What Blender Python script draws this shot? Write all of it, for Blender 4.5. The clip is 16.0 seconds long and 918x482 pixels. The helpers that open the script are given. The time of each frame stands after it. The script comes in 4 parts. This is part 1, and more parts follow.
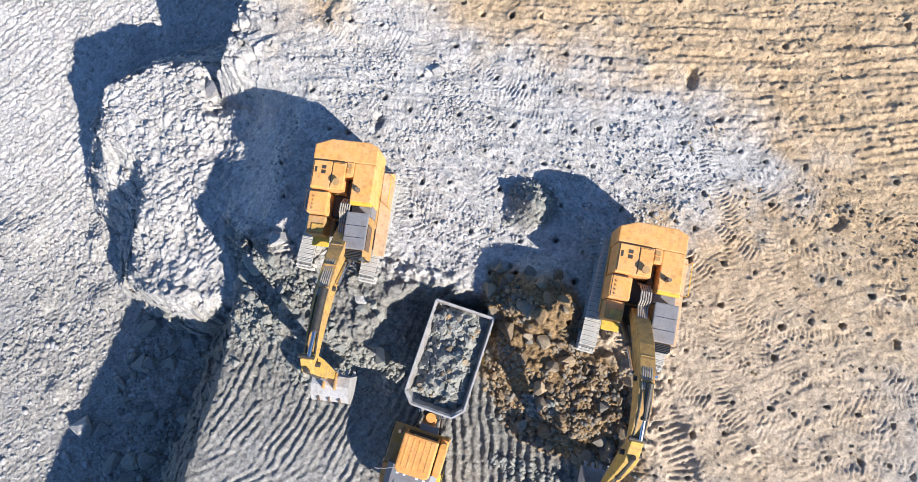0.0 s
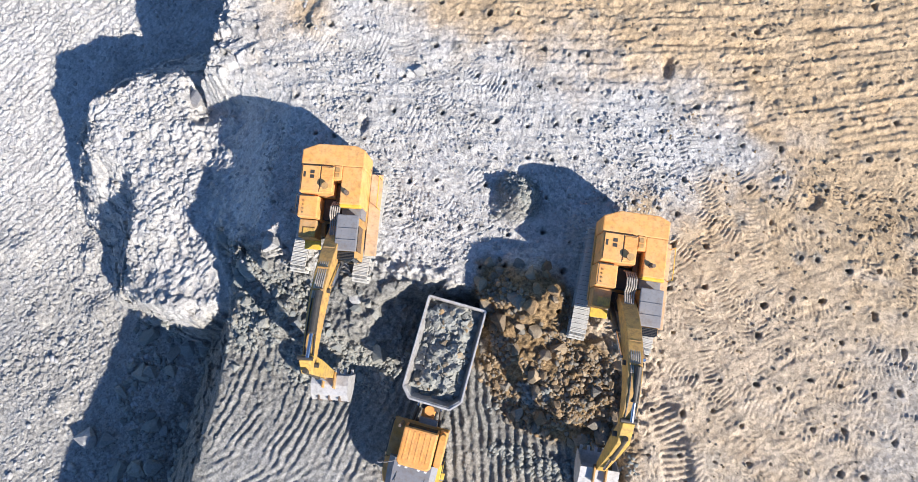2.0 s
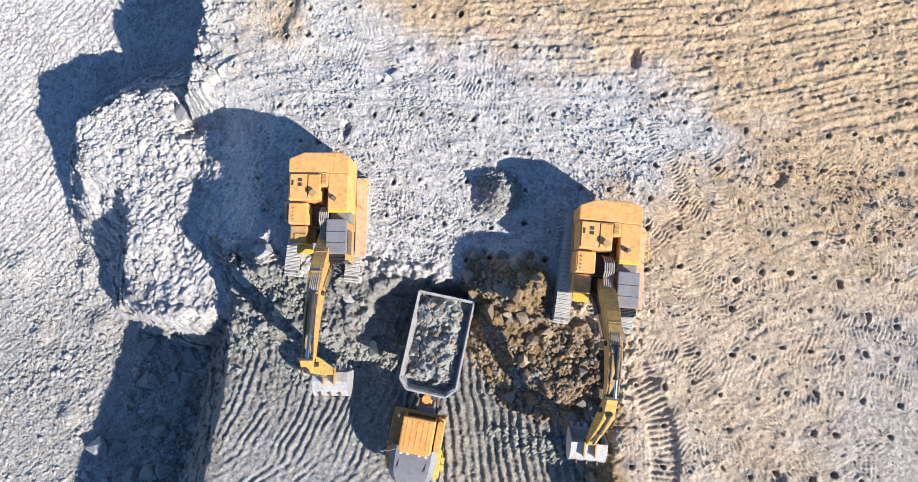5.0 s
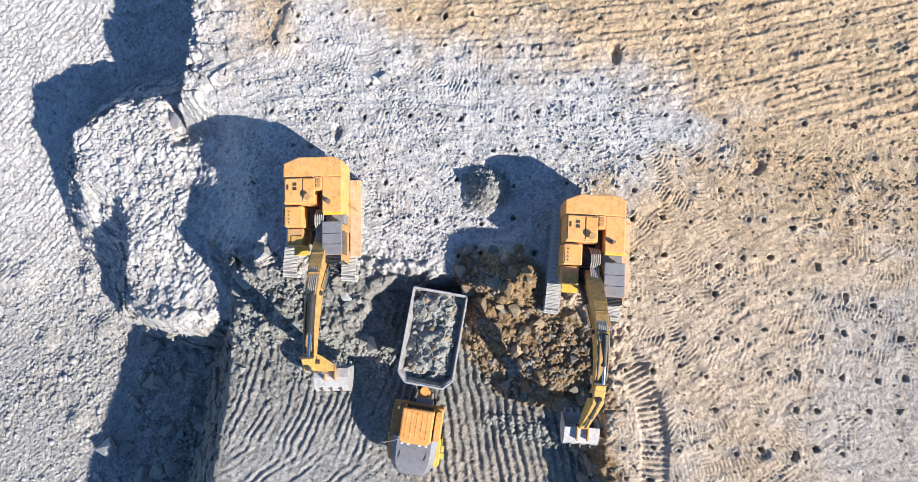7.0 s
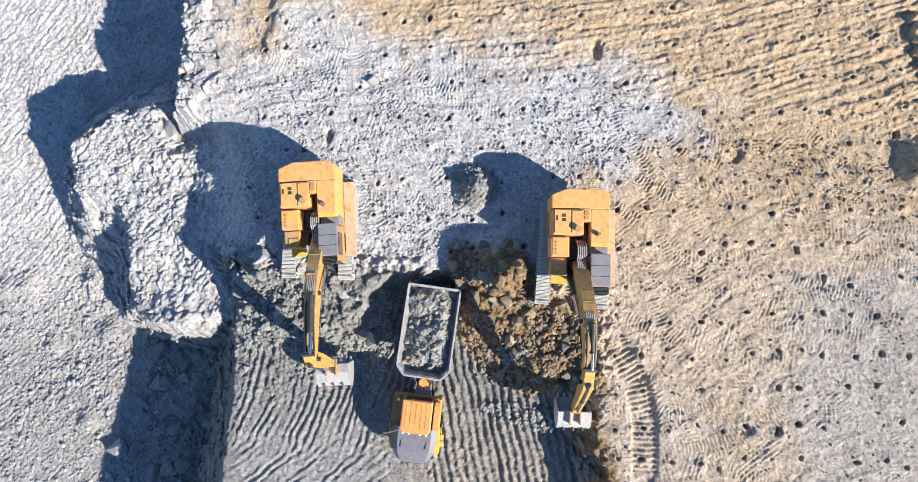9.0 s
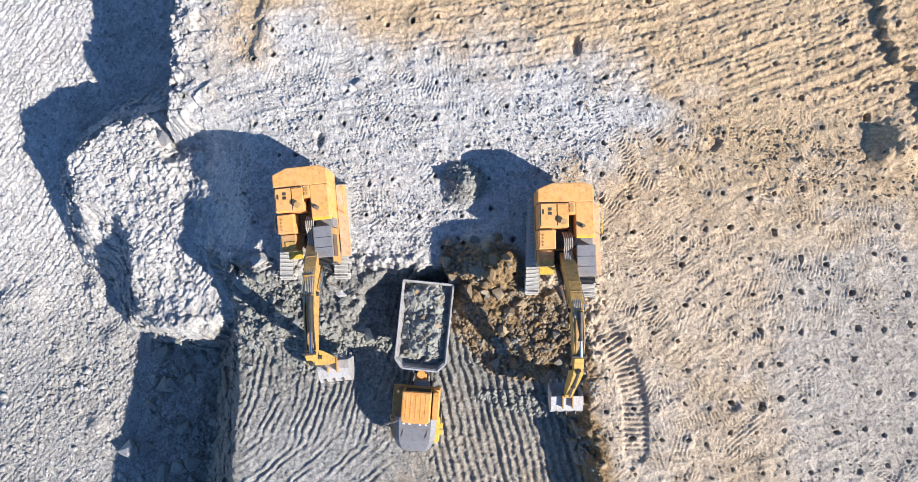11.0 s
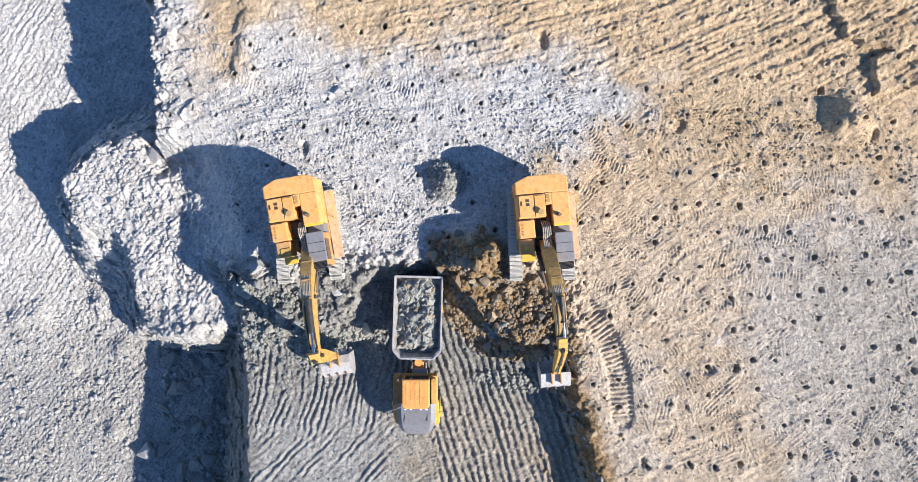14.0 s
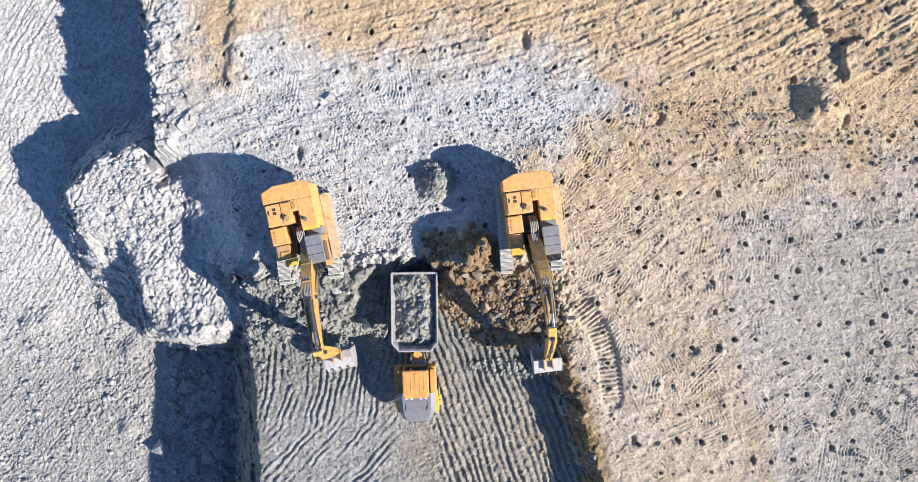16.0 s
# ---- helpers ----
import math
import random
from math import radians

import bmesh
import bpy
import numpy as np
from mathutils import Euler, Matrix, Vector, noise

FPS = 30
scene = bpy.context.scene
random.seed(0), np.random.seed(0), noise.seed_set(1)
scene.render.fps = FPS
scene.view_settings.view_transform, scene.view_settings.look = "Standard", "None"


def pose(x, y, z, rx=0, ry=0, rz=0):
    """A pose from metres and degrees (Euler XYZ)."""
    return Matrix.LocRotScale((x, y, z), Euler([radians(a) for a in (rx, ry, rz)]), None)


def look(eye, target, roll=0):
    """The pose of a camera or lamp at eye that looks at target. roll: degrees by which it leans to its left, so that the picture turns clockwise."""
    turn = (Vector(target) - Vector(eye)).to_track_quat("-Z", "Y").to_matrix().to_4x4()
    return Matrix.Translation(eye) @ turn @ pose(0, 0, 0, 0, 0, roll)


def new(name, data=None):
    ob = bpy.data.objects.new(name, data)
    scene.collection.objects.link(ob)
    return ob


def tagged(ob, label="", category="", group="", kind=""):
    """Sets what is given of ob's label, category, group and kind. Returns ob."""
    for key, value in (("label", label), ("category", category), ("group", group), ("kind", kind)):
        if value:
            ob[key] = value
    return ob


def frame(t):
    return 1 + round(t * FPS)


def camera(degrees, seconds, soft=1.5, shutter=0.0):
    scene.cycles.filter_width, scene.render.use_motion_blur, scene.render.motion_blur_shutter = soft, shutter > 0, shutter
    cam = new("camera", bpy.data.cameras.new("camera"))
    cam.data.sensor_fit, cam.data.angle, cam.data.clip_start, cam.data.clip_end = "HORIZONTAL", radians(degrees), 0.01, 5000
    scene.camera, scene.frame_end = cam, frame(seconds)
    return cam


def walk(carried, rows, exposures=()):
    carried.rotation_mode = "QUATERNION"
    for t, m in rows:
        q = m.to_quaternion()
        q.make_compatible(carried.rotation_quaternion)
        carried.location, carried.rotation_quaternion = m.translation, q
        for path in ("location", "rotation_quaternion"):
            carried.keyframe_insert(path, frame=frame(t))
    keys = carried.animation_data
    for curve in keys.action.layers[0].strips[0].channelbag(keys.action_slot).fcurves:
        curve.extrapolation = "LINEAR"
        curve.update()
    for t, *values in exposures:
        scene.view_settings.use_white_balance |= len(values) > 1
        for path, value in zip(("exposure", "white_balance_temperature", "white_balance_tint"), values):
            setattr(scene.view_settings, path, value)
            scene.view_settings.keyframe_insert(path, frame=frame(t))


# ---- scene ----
cam = camera(76.1, 16.0, soft=0.65)
PATH = [
    (0, -0.405, 0.427, 33.869, 9.623, 2.836, 14.367),
    (1, -0.341, 0.491, 34.238, 9.162, 2.662, 12.892),
    (2, -0.267, 0.602, 34.680, 8.661, 2.476, 11.468),
    (3, -0.179, 0.740, 35.185, 8.140, 2.305, 10.145),
    (4, -0.073, 0.893, 35.740, 7.607, 2.165, 8.940),
    (5, 0.050, 1.053, 36.336, 7.065, 2.056, 7.844),
    (6, 0.185, 1.221, 36.963, 6.513, 1.971, 6.825),
    (7, 0.330, 1.400, 37.614, 5.944, 1.897, 5.841),
    (8, 0.479, 1.596, 38.283, 5.349, 1.817, 4.845),
    (9, 0.628, 1.818, 38.966, 4.718, 1.713, 3.793),
    (10, 0.773, 2.074, 39.664, 4.043, 1.573, 2.650),
    (11, 0.913, 2.373, 40.380, 3.317, 1.389, 1.398),
    (12, 1.051, 2.719, 41.119, 2.539, 1.161, 0.045),
    (13, 1.193, 3.116, 41.894, 1.711, 0.903, -1.368),
    (14, 1.348, 3.562, 42.720, 0.845, 0.643, -2.762),
    (15, 1.535, 4.050, 43.616, -0.040, 0.427, -4.011),
    (16, 1.775, 4.565, 44.609, -0.915, 0.322, -4.932),
]
walk(cam, [(t, pose(*p)) for t, *p in PATH])

# ---- light ----
SUN_ELEV, SUN_AZ = radians(31.4), radians(-29.2)       # azimuth of the sun, counted from +x
SUN_DIR = Vector((math.cos(SUN_ELEV) * math.cos(SUN_AZ), math.cos(SUN_ELEV) * math.sin(SUN_AZ), math.sin(SUN_ELEV)))
world = bpy.data.worlds.new("sky")
scene.world = world
world.use_nodes = True
wn, wl = world.node_tree.nodes, world.node_tree.links
sky = wn.new("ShaderNodeTexSky")
sky.sky_type, sky.sun_disc = "NISHITA", False
sky.sun_elevation, sky.sun_rotation = SUN_ELEV, radians(90) - SUN_AZ
sky.air_density, sky.dust_density, sky.ozone_density = 1.3, 0.0, 6.0
clear = wn.new("ShaderNodeMix")
clear.data_type, clear.blend_type = "RGBA", "MULTIPLY"
clear.inputs[0].default_value, clear.inputs[7].default_value = 1.0, (0.85, 0.95, 1.10, 1)
wl.new(sky.outputs[0], clear.inputs[6])
wl.new(clear.outputs[2], wn["Background"].inputs[0])
wn["Background"].inputs[1].default_value = 0.083
sun = new("sun", bpy.data.lights.new("sun", "SUN"))
sun.data.energy, sun.data.angle, sun.data.color = 5.0, radians(0.5), (1.0, 0.94, 0.86)
sun.matrix_world = look(SUN_DIR * 100, (0, 0, 0))
scene.view_settings.exposure = 0.82

# ---- materials ----
def nodes_of(name):
    m = bpy.data.materials.new(name)
    m.use_nodes = True
    nt = m.node_tree
    return m, nt, nt.nodes, nt.links, nt.nodes["Principled BSDF"]


def noise_node(nt, scale, detail=5.0, rough=0.6, coords="Object"):
    tc = nt.nodes.new("ShaderNodeTexCoord")
    n = nt.nodes.new("ShaderNodeTexNoise")
    n.inputs["Scale"].default_value, n.inputs["Detail"].default_value, n.inputs["Roughness"].default_value = scale, detail, rough
    nt.links.new(tc.outputs[coords], n.inputs["Vector"])
    return n


def ramp(nt, src, stops):
    r = nt.nodes.new("ShaderNodeValToRGB")
    while len(r.color_ramp.elements) < len(stops):
        r.color_ramp.elements.new(0.5)
    for e, (p, c) in zip(r.color_ramp.elements, stops):
        e.position, e.color = p, (*c, 1)
    nt.links.new(src, r.inputs[0])
    return r


def mix(nt, fac, a, b, mode="MIX"):
    n = nt.nodes.new("ShaderNodeMix")
    n.data_type, n.blend_type = "RGBA", mode
    for sock, v in ((n.inputs[0], fac), (n.inputs[6], a), (n.inputs[7], b)):
        if hasattr(v, "is_output"):
            nt.links.new(v, sock)
        elif isinstance(v, (int, float)):
            sock.default_value = v
        else:
            sock.default_value = (*v, 1)
    return n.outputs[2]


def bump(nt, bsdf, height, strength, distance):
    b = nt.nodes.new("ShaderNodeBump")
    b.inputs["Strength"].default_value, b.inputs["Distance"].default_value = strength, distance
    nt.links.new(height, b.inputs["Height"])
    nt.links.new(b.outputs[0], bsdf.inputs["Normal"])


def shards(nt, scale):
    """Angular fragments, each with a tone of its own."""
    tc = nt.nodes.new("ShaderNodeTexCoord")
    v = nt.nodes.new("ShaderNodeTexVoronoi")
    v.inputs["Scale"].default_value = scale
    nt.links.new(tc.outputs["Object"], v.inputs["Vector"])
    return v


def soil_material():
    """Pale crushed rock, tan sand, brown clay and grey-green shot rock, mixed by the mesh's soil attribute."""
    m, nt, n, l, p = nodes_of("quarry_soil")
    at = n.new("ShaderNodeAttribute")
    at.attribute_name = "soil"
    sep = n.new("ShaderNodeSeparateColor")
    l.new(at.outputs["Color"], sep.inputs[0])
    big = noise_node(nt, 0.35, 6, 0.65)
    fine = noise_node(nt, 5.0, 8, 0.7)
    grain = noise_node(nt, 22.0, 4, 0.7)
    pale = ramp(nt, big.outputs[0], [(0.3, (0.44, 0.425, 0.415)), (0.52, (0.57, 0.55, 0.53)), (0.72, (0.52, 0.51, 0.52))]).outputs[0]
    tan = ramp(nt, big.outputs[0], [(0.3, (0.48, 0.358, 0.23)), (0.55, (0.57, 0.428, 0.28)), (0.75, (0.53, 0.37, 0.22))]).outputs[0]
    brown = ramp(nt, fine.outputs[0], [(0.3, (0.15, 0.11, 0.07)), (0.5, (0.30, 0.20, 0.105)), (0.7, (0.36, 0.265, 0.16))]).outputs[0]
    grey = ramp(nt, fine.outputs[0], [(0.3, (0.17, 0.165, 0.155)), (0.52, (0.275, 0.267, 0.247)), (0.72, (0.34, 0.325, 0.295))]).outputs[0]
    c = mix(nt, sep.outputs[0], pale, tan)
    c = mix(nt, sep.outputs[2], c, grey)
    c = mix(nt, sep.outputs[1], c, brown)
    speck = ramp(nt, grain.outputs[0], [(0.3, (0.74, 0.74, 0.75)), (0.5, (1, 1, 1)), (0.75, (1.12, 1.11, 1.1))]).outputs[0]
    c = mix(nt, 0.85, c, speck, "MULTIPLY")
    stain = ramp(nt, fine.outputs[0], [(0.35, (0.78, 0.77, 0.76)), (0.6, (1.06, 1.06, 1.06))]).outputs[0]
    c = mix(nt, 0.8, c, stain, "MULTIPLY")
    chips, big_chips = shards(nt, 9.0), shards(nt, 3.6)
    for s in (chips, big_chips):
        c = mix(nt, 0.9, c, ramp(nt, s.outputs["Color"], [(0.0, (0.72, 0.72, 0.72)), (0.5, (1, 1, 1)), (1.0, (1.2, 1.2, 1.19))]).outputs[0], "MULTIPLY")
    l.new(c, p.inputs["Base Color"])
    p.inputs["Roughness"].default_value = 0.95
    p.inputs["Specular IOR Level"].default_value = 0.15
    add = n.new("ShaderNodeMath")
    add.operation = "ADD"
    l.new(fine.outputs[0], add.inputs[0])
    l.new(grain.outputs[0], add.inputs[1])
    for s in (chips, big_chips):
        more = n.new("ShaderNodeMath")
        more.operation = "ADD"
        l.new(add.outputs[0], more.inputs[0])
        l.new(s.outputs["Color"], more.inputs[1])
        add = more
    bump(nt, p, add.outputs[0], 0.8, 0.075)
    return m


def stone_material(name, stops):
    m, nt, n, l, p = nodes_of(name)
    info = n.new("ShaderNodeObjectInfo")
    geo = n.new("ShaderNodeNewGeometry")
    add = n.new("ShaderNodeMath")
    add.operation = "ADD"
    l.new(info.outputs["Random"], add.inputs[0])
    l.new(geo.outputs["Random Per Island"], add.inputs[1])
    fr = n.new("ShaderNodeMath")
    fr.operation = "FRACT"
    l.new(add.outputs[0], fr.inputs[0])
    base = ramp(nt, fr.outputs[0], stops).outputs[0]
    fine = noise_node(nt, 7.0, 7, 0.7)
    c = mix(nt, 0.9, base, ramp(nt, fine.outputs[0], [(0.3, (0.62, 0.62, 0.62)), (0.6, (1.08, 1.07, 1.05))]).outputs[0], "MULTIPLY")
    l.new(c, p.inputs["Base Color"])
    p.inputs["Roughness"].default_value = 0.92
    p.inputs["Specular IOR Level"].default_value = 0.2
    bump(nt, p, fine.outputs[0], 0.7, 0.08)
    return m


def paint_material(name, colour, dust=(0.42, 0.33, 0.22), amount=0.35, rough=0.45, grime=0.55):
    """Machine paint, faded and dusty, with scratches in two scales."""
    m, nt, n, l, p = nodes_of(name)
    big = noise_node(nt, 1.1, 5, 0.65)
    fine = noise_node(nt, 9.0, 7, 0.7)
    k = ramp(nt, big.outputs[0], [(0.35, (0, 0, 0)), (0.75, (amount, amount, amount))]).outputs[0]
    c = mix(nt, k, colour, dust)
    mud = noise_node(nt, 3.2, 9, 0.72)
    c = mix(nt, ramp(nt, mud.outputs[0], [(0.47, (0, 0, 0)), (0.72, (grime, grime, grime))]).outputs[0], c, (0.13, 0.085, 0.05))
    c = mix(nt, 0.7, c, ramp(nt, fine.outputs[0], [(0.28, (0.55, 0.53, 0.5)), (0.45, (1, 1, 1))]).outputs[0], "MULTIPLY")
    l.new(c, p.inputs["Base Color"])
    r = n.new("ShaderNodeMapRange")
    r.inputs[3].default_value, r.inputs[4].default_value = rough - 0.1, rough + 0.3
    l.new(big.outputs[0], r.inputs[0])
    l.new(r.outputs[0], p.inputs["Roughness"])
    bump(nt, p, fine.outputs[0], 0.15, 0.01)
    return m


def steel_material(name, colour, metal=0.6, rough=0.5, wear=(0.25, 0.22, 0.19)):
    m, nt, n, l, p = nodes_of(name)
    fine = noise_node(nt, 6.0, 8, 0.75)
    big = noise_node(nt, 1.7, 4, 0.6)
    c = mix(nt, ramp(nt, big.outputs[0], [(0.4, (0, 0, 0)), (0.7, (0.75, 0.75, 0.75))]).outputs[0], colour, wear)
    c = mix(nt, 0.8, c, ramp(nt, fine.outputs[0], [(0.3, (0.6, 0.6, 0.6)), (0.55, (1.05, 1.05, 1.05))]).outputs[0], "MULTIPLY")
    l.new(c, p.inputs["Base Color"])
    p.inputs["Metallic"].default_value, p.inputs["Roughness"].default_value = metal, rough
    bump(nt, p, fine.outputs[0], 0.3, 0.01)
    return m


SOIL = soil_material()
STONE_GREY = stone_material("grey_stone", [(0.0, (0.20, 0.21, 0.20)), (0.4, (0.29, 0.295, 0.28)), (0.7, (0.34, 0.33, 0.29)), (1.0, (0.24, 0.25, 0.25))])
STONE_BROWN = stone_material("brown_stone", [(0.0, (0.16, 0.14, 0.115)), (0.3, (0.29, 0.20, 0.115)), (0.55, (0.40, 0.31, 0.21)), (0.75, (0.20, 0.185, 0.16)), (1.0, (0.27, 0.235, 0.19))])
STONE_PALE = stone_material("pale_stone", [(0.0, (0.36, 0.35, 0.34)), (0.4, (0.44, 0.43, 0.42)), (0.7, (0.40, 0.40, 0.42)), (1.0, (0.33, 0.32, 0.32))])
PAINT = paint_material("orange_yellow_paint", (0.83, 0.38, 0.10), dust=(0.72, 0.46, 0.24), amount=0.6)
PAINT_BOOM = paint_material("scuffed_boom_paint", (0.64, 0.36, 0.09), dust=(0.33, 0.22, 0.12), amount=0.8, rough=0.6, grime=0.75)
PAINT_STICK = paint_material("worn_stick_paint", (0.62, 0.38, 0.07), dust=(0.36, 0.25, 0.13), amount=0.7, rough=0.55, grime=0.8)
# dusty darker ochre; on tool box and truck platform it also holds shade
PAINT_DARK = paint_material("dusty_shaded_ochre_paint", (0.50, 0.25, 0.05), amount=0.7, rough=0.6)
PAINT_YELLOW = paint_material("bright_yellow_paint", (0.78, 0.50, 0.05), amount=0.25)
PAINT_TRUCK = paint_material("truck_orange_paint", (0.80, 0.34, 0.08), dust=(0.70, 0.42, 0.2), amount=0.4)
DUSTY_DECK = paint_material("dust_covered_deck", (0.62, 0.38, 0.20), dust=(0.55, 0.45, 0.36), amount=0.9, rough=0.75)
HOSE = steel_material("dusty_hose_rubber", (0.34, 0.29, 0.24), 0.0, 0.65, (0.46, 0.40, 0.33))
# brown made dark to hold the shade of the slot between the hoods
SHADED_BROWN = steel_material("shaded_brown_recess", (0.10, 0.065, 0.035), 0.0, 0.8, (0.16, 0.10, 0.05))
GREY_ROOF = paint_material("grey_roof_paint", (0.20, 0.20, 0.215), dust=(0.33, 0.31, 0.30), amount=0.5, rough=0.5)
HOOD_GREY = paint_material("hood_grey_paint", (0.19, 0.19, 0.21), dust=(0.24, 0.23, 0.22), amount=0.3, rough=0.42)
BLACK = steel_material("black_rubber_and_grime", (0.02, 0.02, 0.022), 0.0, 0.6, (0.06, 0.055, 0.05))
DARK = steel_material("dark_greasy_steel", (0.06, 0.055, 0.05), 0.3, 0.55, (0.12, 0.10, 0.08))
CHROME = steel_material("chrome_rod", (0.55, 0.56, 0.62), 1.0, 0.25, (0.45, 0.45, 0.5))
WORN = steel_material("worn_bare_steel", (0.52, 0.50, 0.49), 0.25, 0.55, (0.40, 0.36, 0.32))
SHOE = steel_material("dusty_track_steel", (0.60, 0.58, 0.54), 0.05, 0.8, (0.48, 0.44, 0.38))
BODY_STEEL = steel_material("scuffed_body_steel", (0.36, 0.35, 0.34), 0.25, 0.6, (0.22, 0.18, 0.15))
RUST = steel_material("rusty_worn_steel", (0.22, 0.16, 0.12), 0.2, 0.7, (0.12, 0.09, 0.07))
GLASS, _nt, _n, _l, _p = nodes_of("dark_glass")
_p.inputs["Base Color"].default_value = (0.02, 0.025, 0.03, 1)
_p.inputs["Roughness"].default_value, _p.inputs["Metallic"].default_value = 0.06, 0.0
LAMP = steel_material("lamp_lens", (0.7, 0.7, 0.68), 0.0, 0.2, (0.6, 0.6, 0.58))

# ---- ground ----
TABLE = np.random.RandomState(7).rand(256, 256)


def vnoise(x, y, seed=0):
    x, y = x + 17.3 * seed, y - 11.9 * seed
    xi, yi = np.floor(x).astype(int), np.floor(y).astype(int)
    fx, fy = x - xi, y - yi
    fx, fy = fx * fx * (3 - 2 * fx), fy * fy * (3 - 2 * fy)
    a, b = TABLE[xi % 256, yi % 256], TABLE[(xi + 1) % 256, yi % 256]
    c, d = TABLE[xi % 256, (yi + 1) % 256], TABLE[(xi + 1) % 256, (yi + 1) % 256]
    return (a * (1 - fx) + b * fx) * (1 - fy) + (c * (1 - fx) + d * fx) * fy


def fbm(x, y, scale, octaves=4, seed=0, gain=0.5):
    total, amp, norm = 0, 1.0, 0
    for k in range(octaves):
        total = total + amp * (vnoise(x * scale, y * scale, seed + 3 * k) - 0.5)
        norm += amp
        amp, scale = amp * gain, scale * 2.03
    return total / norm * 2


def cells(x, y, size, seed=0):
    """Angular lumps: every cell has a height and a tilt of its own. Returns height in -1..1 and the distance to the border."""
    x, y = x / size, y / size
    xi, yi = np.floor(x).astype(int), np.floor(y).astype(int)
    best, second = np.full(x.shape, 9.0), np.full(x.shape, 9.0)
    high = np.zeros(x.shape)
    for dx in (-1, 0, 1):
        for dy in (-1, 0, 1):
            a, b = xi + dx + 31 * seed, yi + dy + 57 * seed
            r1, r2 = TABLE[a % 256, b % 256], TABLE[(a + 91) % 256, (b + 47) % 256]
            r3, r4 = TABLE[(a + 13) % 256, (b + 171) % 256], TABLE[(a + 201) % 256, (b + 99) % 256]
            ox, oy = x - (xi + dx + r1), y - (yi + dy + r2)
            d = ox * ox + oy * oy
            h = (r3 * 2 - 1) * 0.7 + (r4 - 0.5) * 1.6 * ox + (r1 - 0.5) * 1.6 * oy
            near = d < best
            second = np.where(near, best, np.minimum(second, d))
            high = np.where(near, h, high)
            best = np.where(near, d, best)
    return high, np.sqrt(second) - np.sqrt(best)


def outside(x, y, poly):
    """Signed distance to a polygon, positive outside."""
    inside, dist = np.zeros(x.shape, bool), np.full(x.shape, 1e9)
    for (ax, ay), (bx, by) in zip(poly, poly[1:] + poly[:1]):
        ex, ey = bx - ax, by - ay
        t = np.clip(((x - ax) * ex + (y - ay) * ey) / (ex * ex + ey * ey), 0, 1)
        dist = np.minimum(dist, np.hypot(x - ax - t * ex, y - ay - t * ey))
        if ay != by:
            inside ^= ((ay > y) != (by > y)) & (x < ax + (y - ay) * ex / ey)
    return np.where(inside, -dist, dist)


def along(x, y, line):
    """Distance to an open line, and the length run along it."""
    dist, run, total = np.full(x.shape, 1e9), np.zeros(x.shape), 0.0
    for (ax, ay), (bx, by) in zip(line, line[1:]):
        ex, ey = bx - ax, by - ay
        n = math.hypot(ex, ey)
        t = np.clip(((x - ax) * ex + (y - ay) * ey) / (n * n), 0, 1)
        d = np.hypot(x - ax - t * ex, y - ay - t * ey)
        run = np.where(d < dist, total + t * n, run)
        dist = np.minimum(dist, d)
        total += n
    return dist, run


def step(v, a, b):
    t = np.clip((v - a) / (b - a), 0, 1)
    return t * t * (3 - 2 * t)


FAR = 2500
BENCH = [(-21.5, FAR), (-21.0, 27), (-20.8, 21), (-20.7, 18.2), (-20.8, 15.2), (-20.6, 11.6), (-20.2, 10.4), (-19.4, 8.0), (-18.4, 5.2), (-16.4, 3.0),
         (-14.8, 2.2), (-13.5, 1.3), (-7.3, 1.2), (-5.2, 2.7), (-2.0, 3.0), (1.5, 2.4), (4.5, 0.9), (8.0, 0.5), (8.4, -2.8), (8.8, -5.7), (9.4, -9.8),
         (10.8, -16), (14, -40), (20, -FAR), (FAR, -FAR), (FAR, FAR)]
FLOOR = [(-16.8, 0.0), (-16.1, -3.5), (-16.0, -8), (-16.3, -13.5), (-17.5, -24), (-22, -FAR), (30, -FAR), (30, 8), (-14, 8)]
SPUR = [(-29.8, 10.4), (-27.3, 12.5), (-25.2, 13.5), (-24.0, 13.0), (-22.6, 10.6), (-19.0, 10.0), (-16.0, 6.0), (-15.5, 0.5), (-17.2, -1.0), (-19.8, -2.0), (-22.7, -2.3), (-24.3, -0.2), (-24.7, 3.4), (-25.8, 6.4), (-29.2, 7.2)]
TERRACE = [(28.3, 22), (28.6, 18.5), (29.4, 17.2), (32.5, 16.6), (31.3, 15.8), (31.6, 13.6), (37, 12.9), (37, 22)]
HEAP_LEFT = [(-15.5, 2.0), (-7.2, 2.0), (-7.6, -0.6), (-10.5, -1.6), (-14.5, -1.0)]
HEAP_DIG = [(0.5, 2.2), (8.2, 1.2), (8.0, -2.6), (5.6, -2.4), (3.0, -0.8), (0.8, 0.4)]
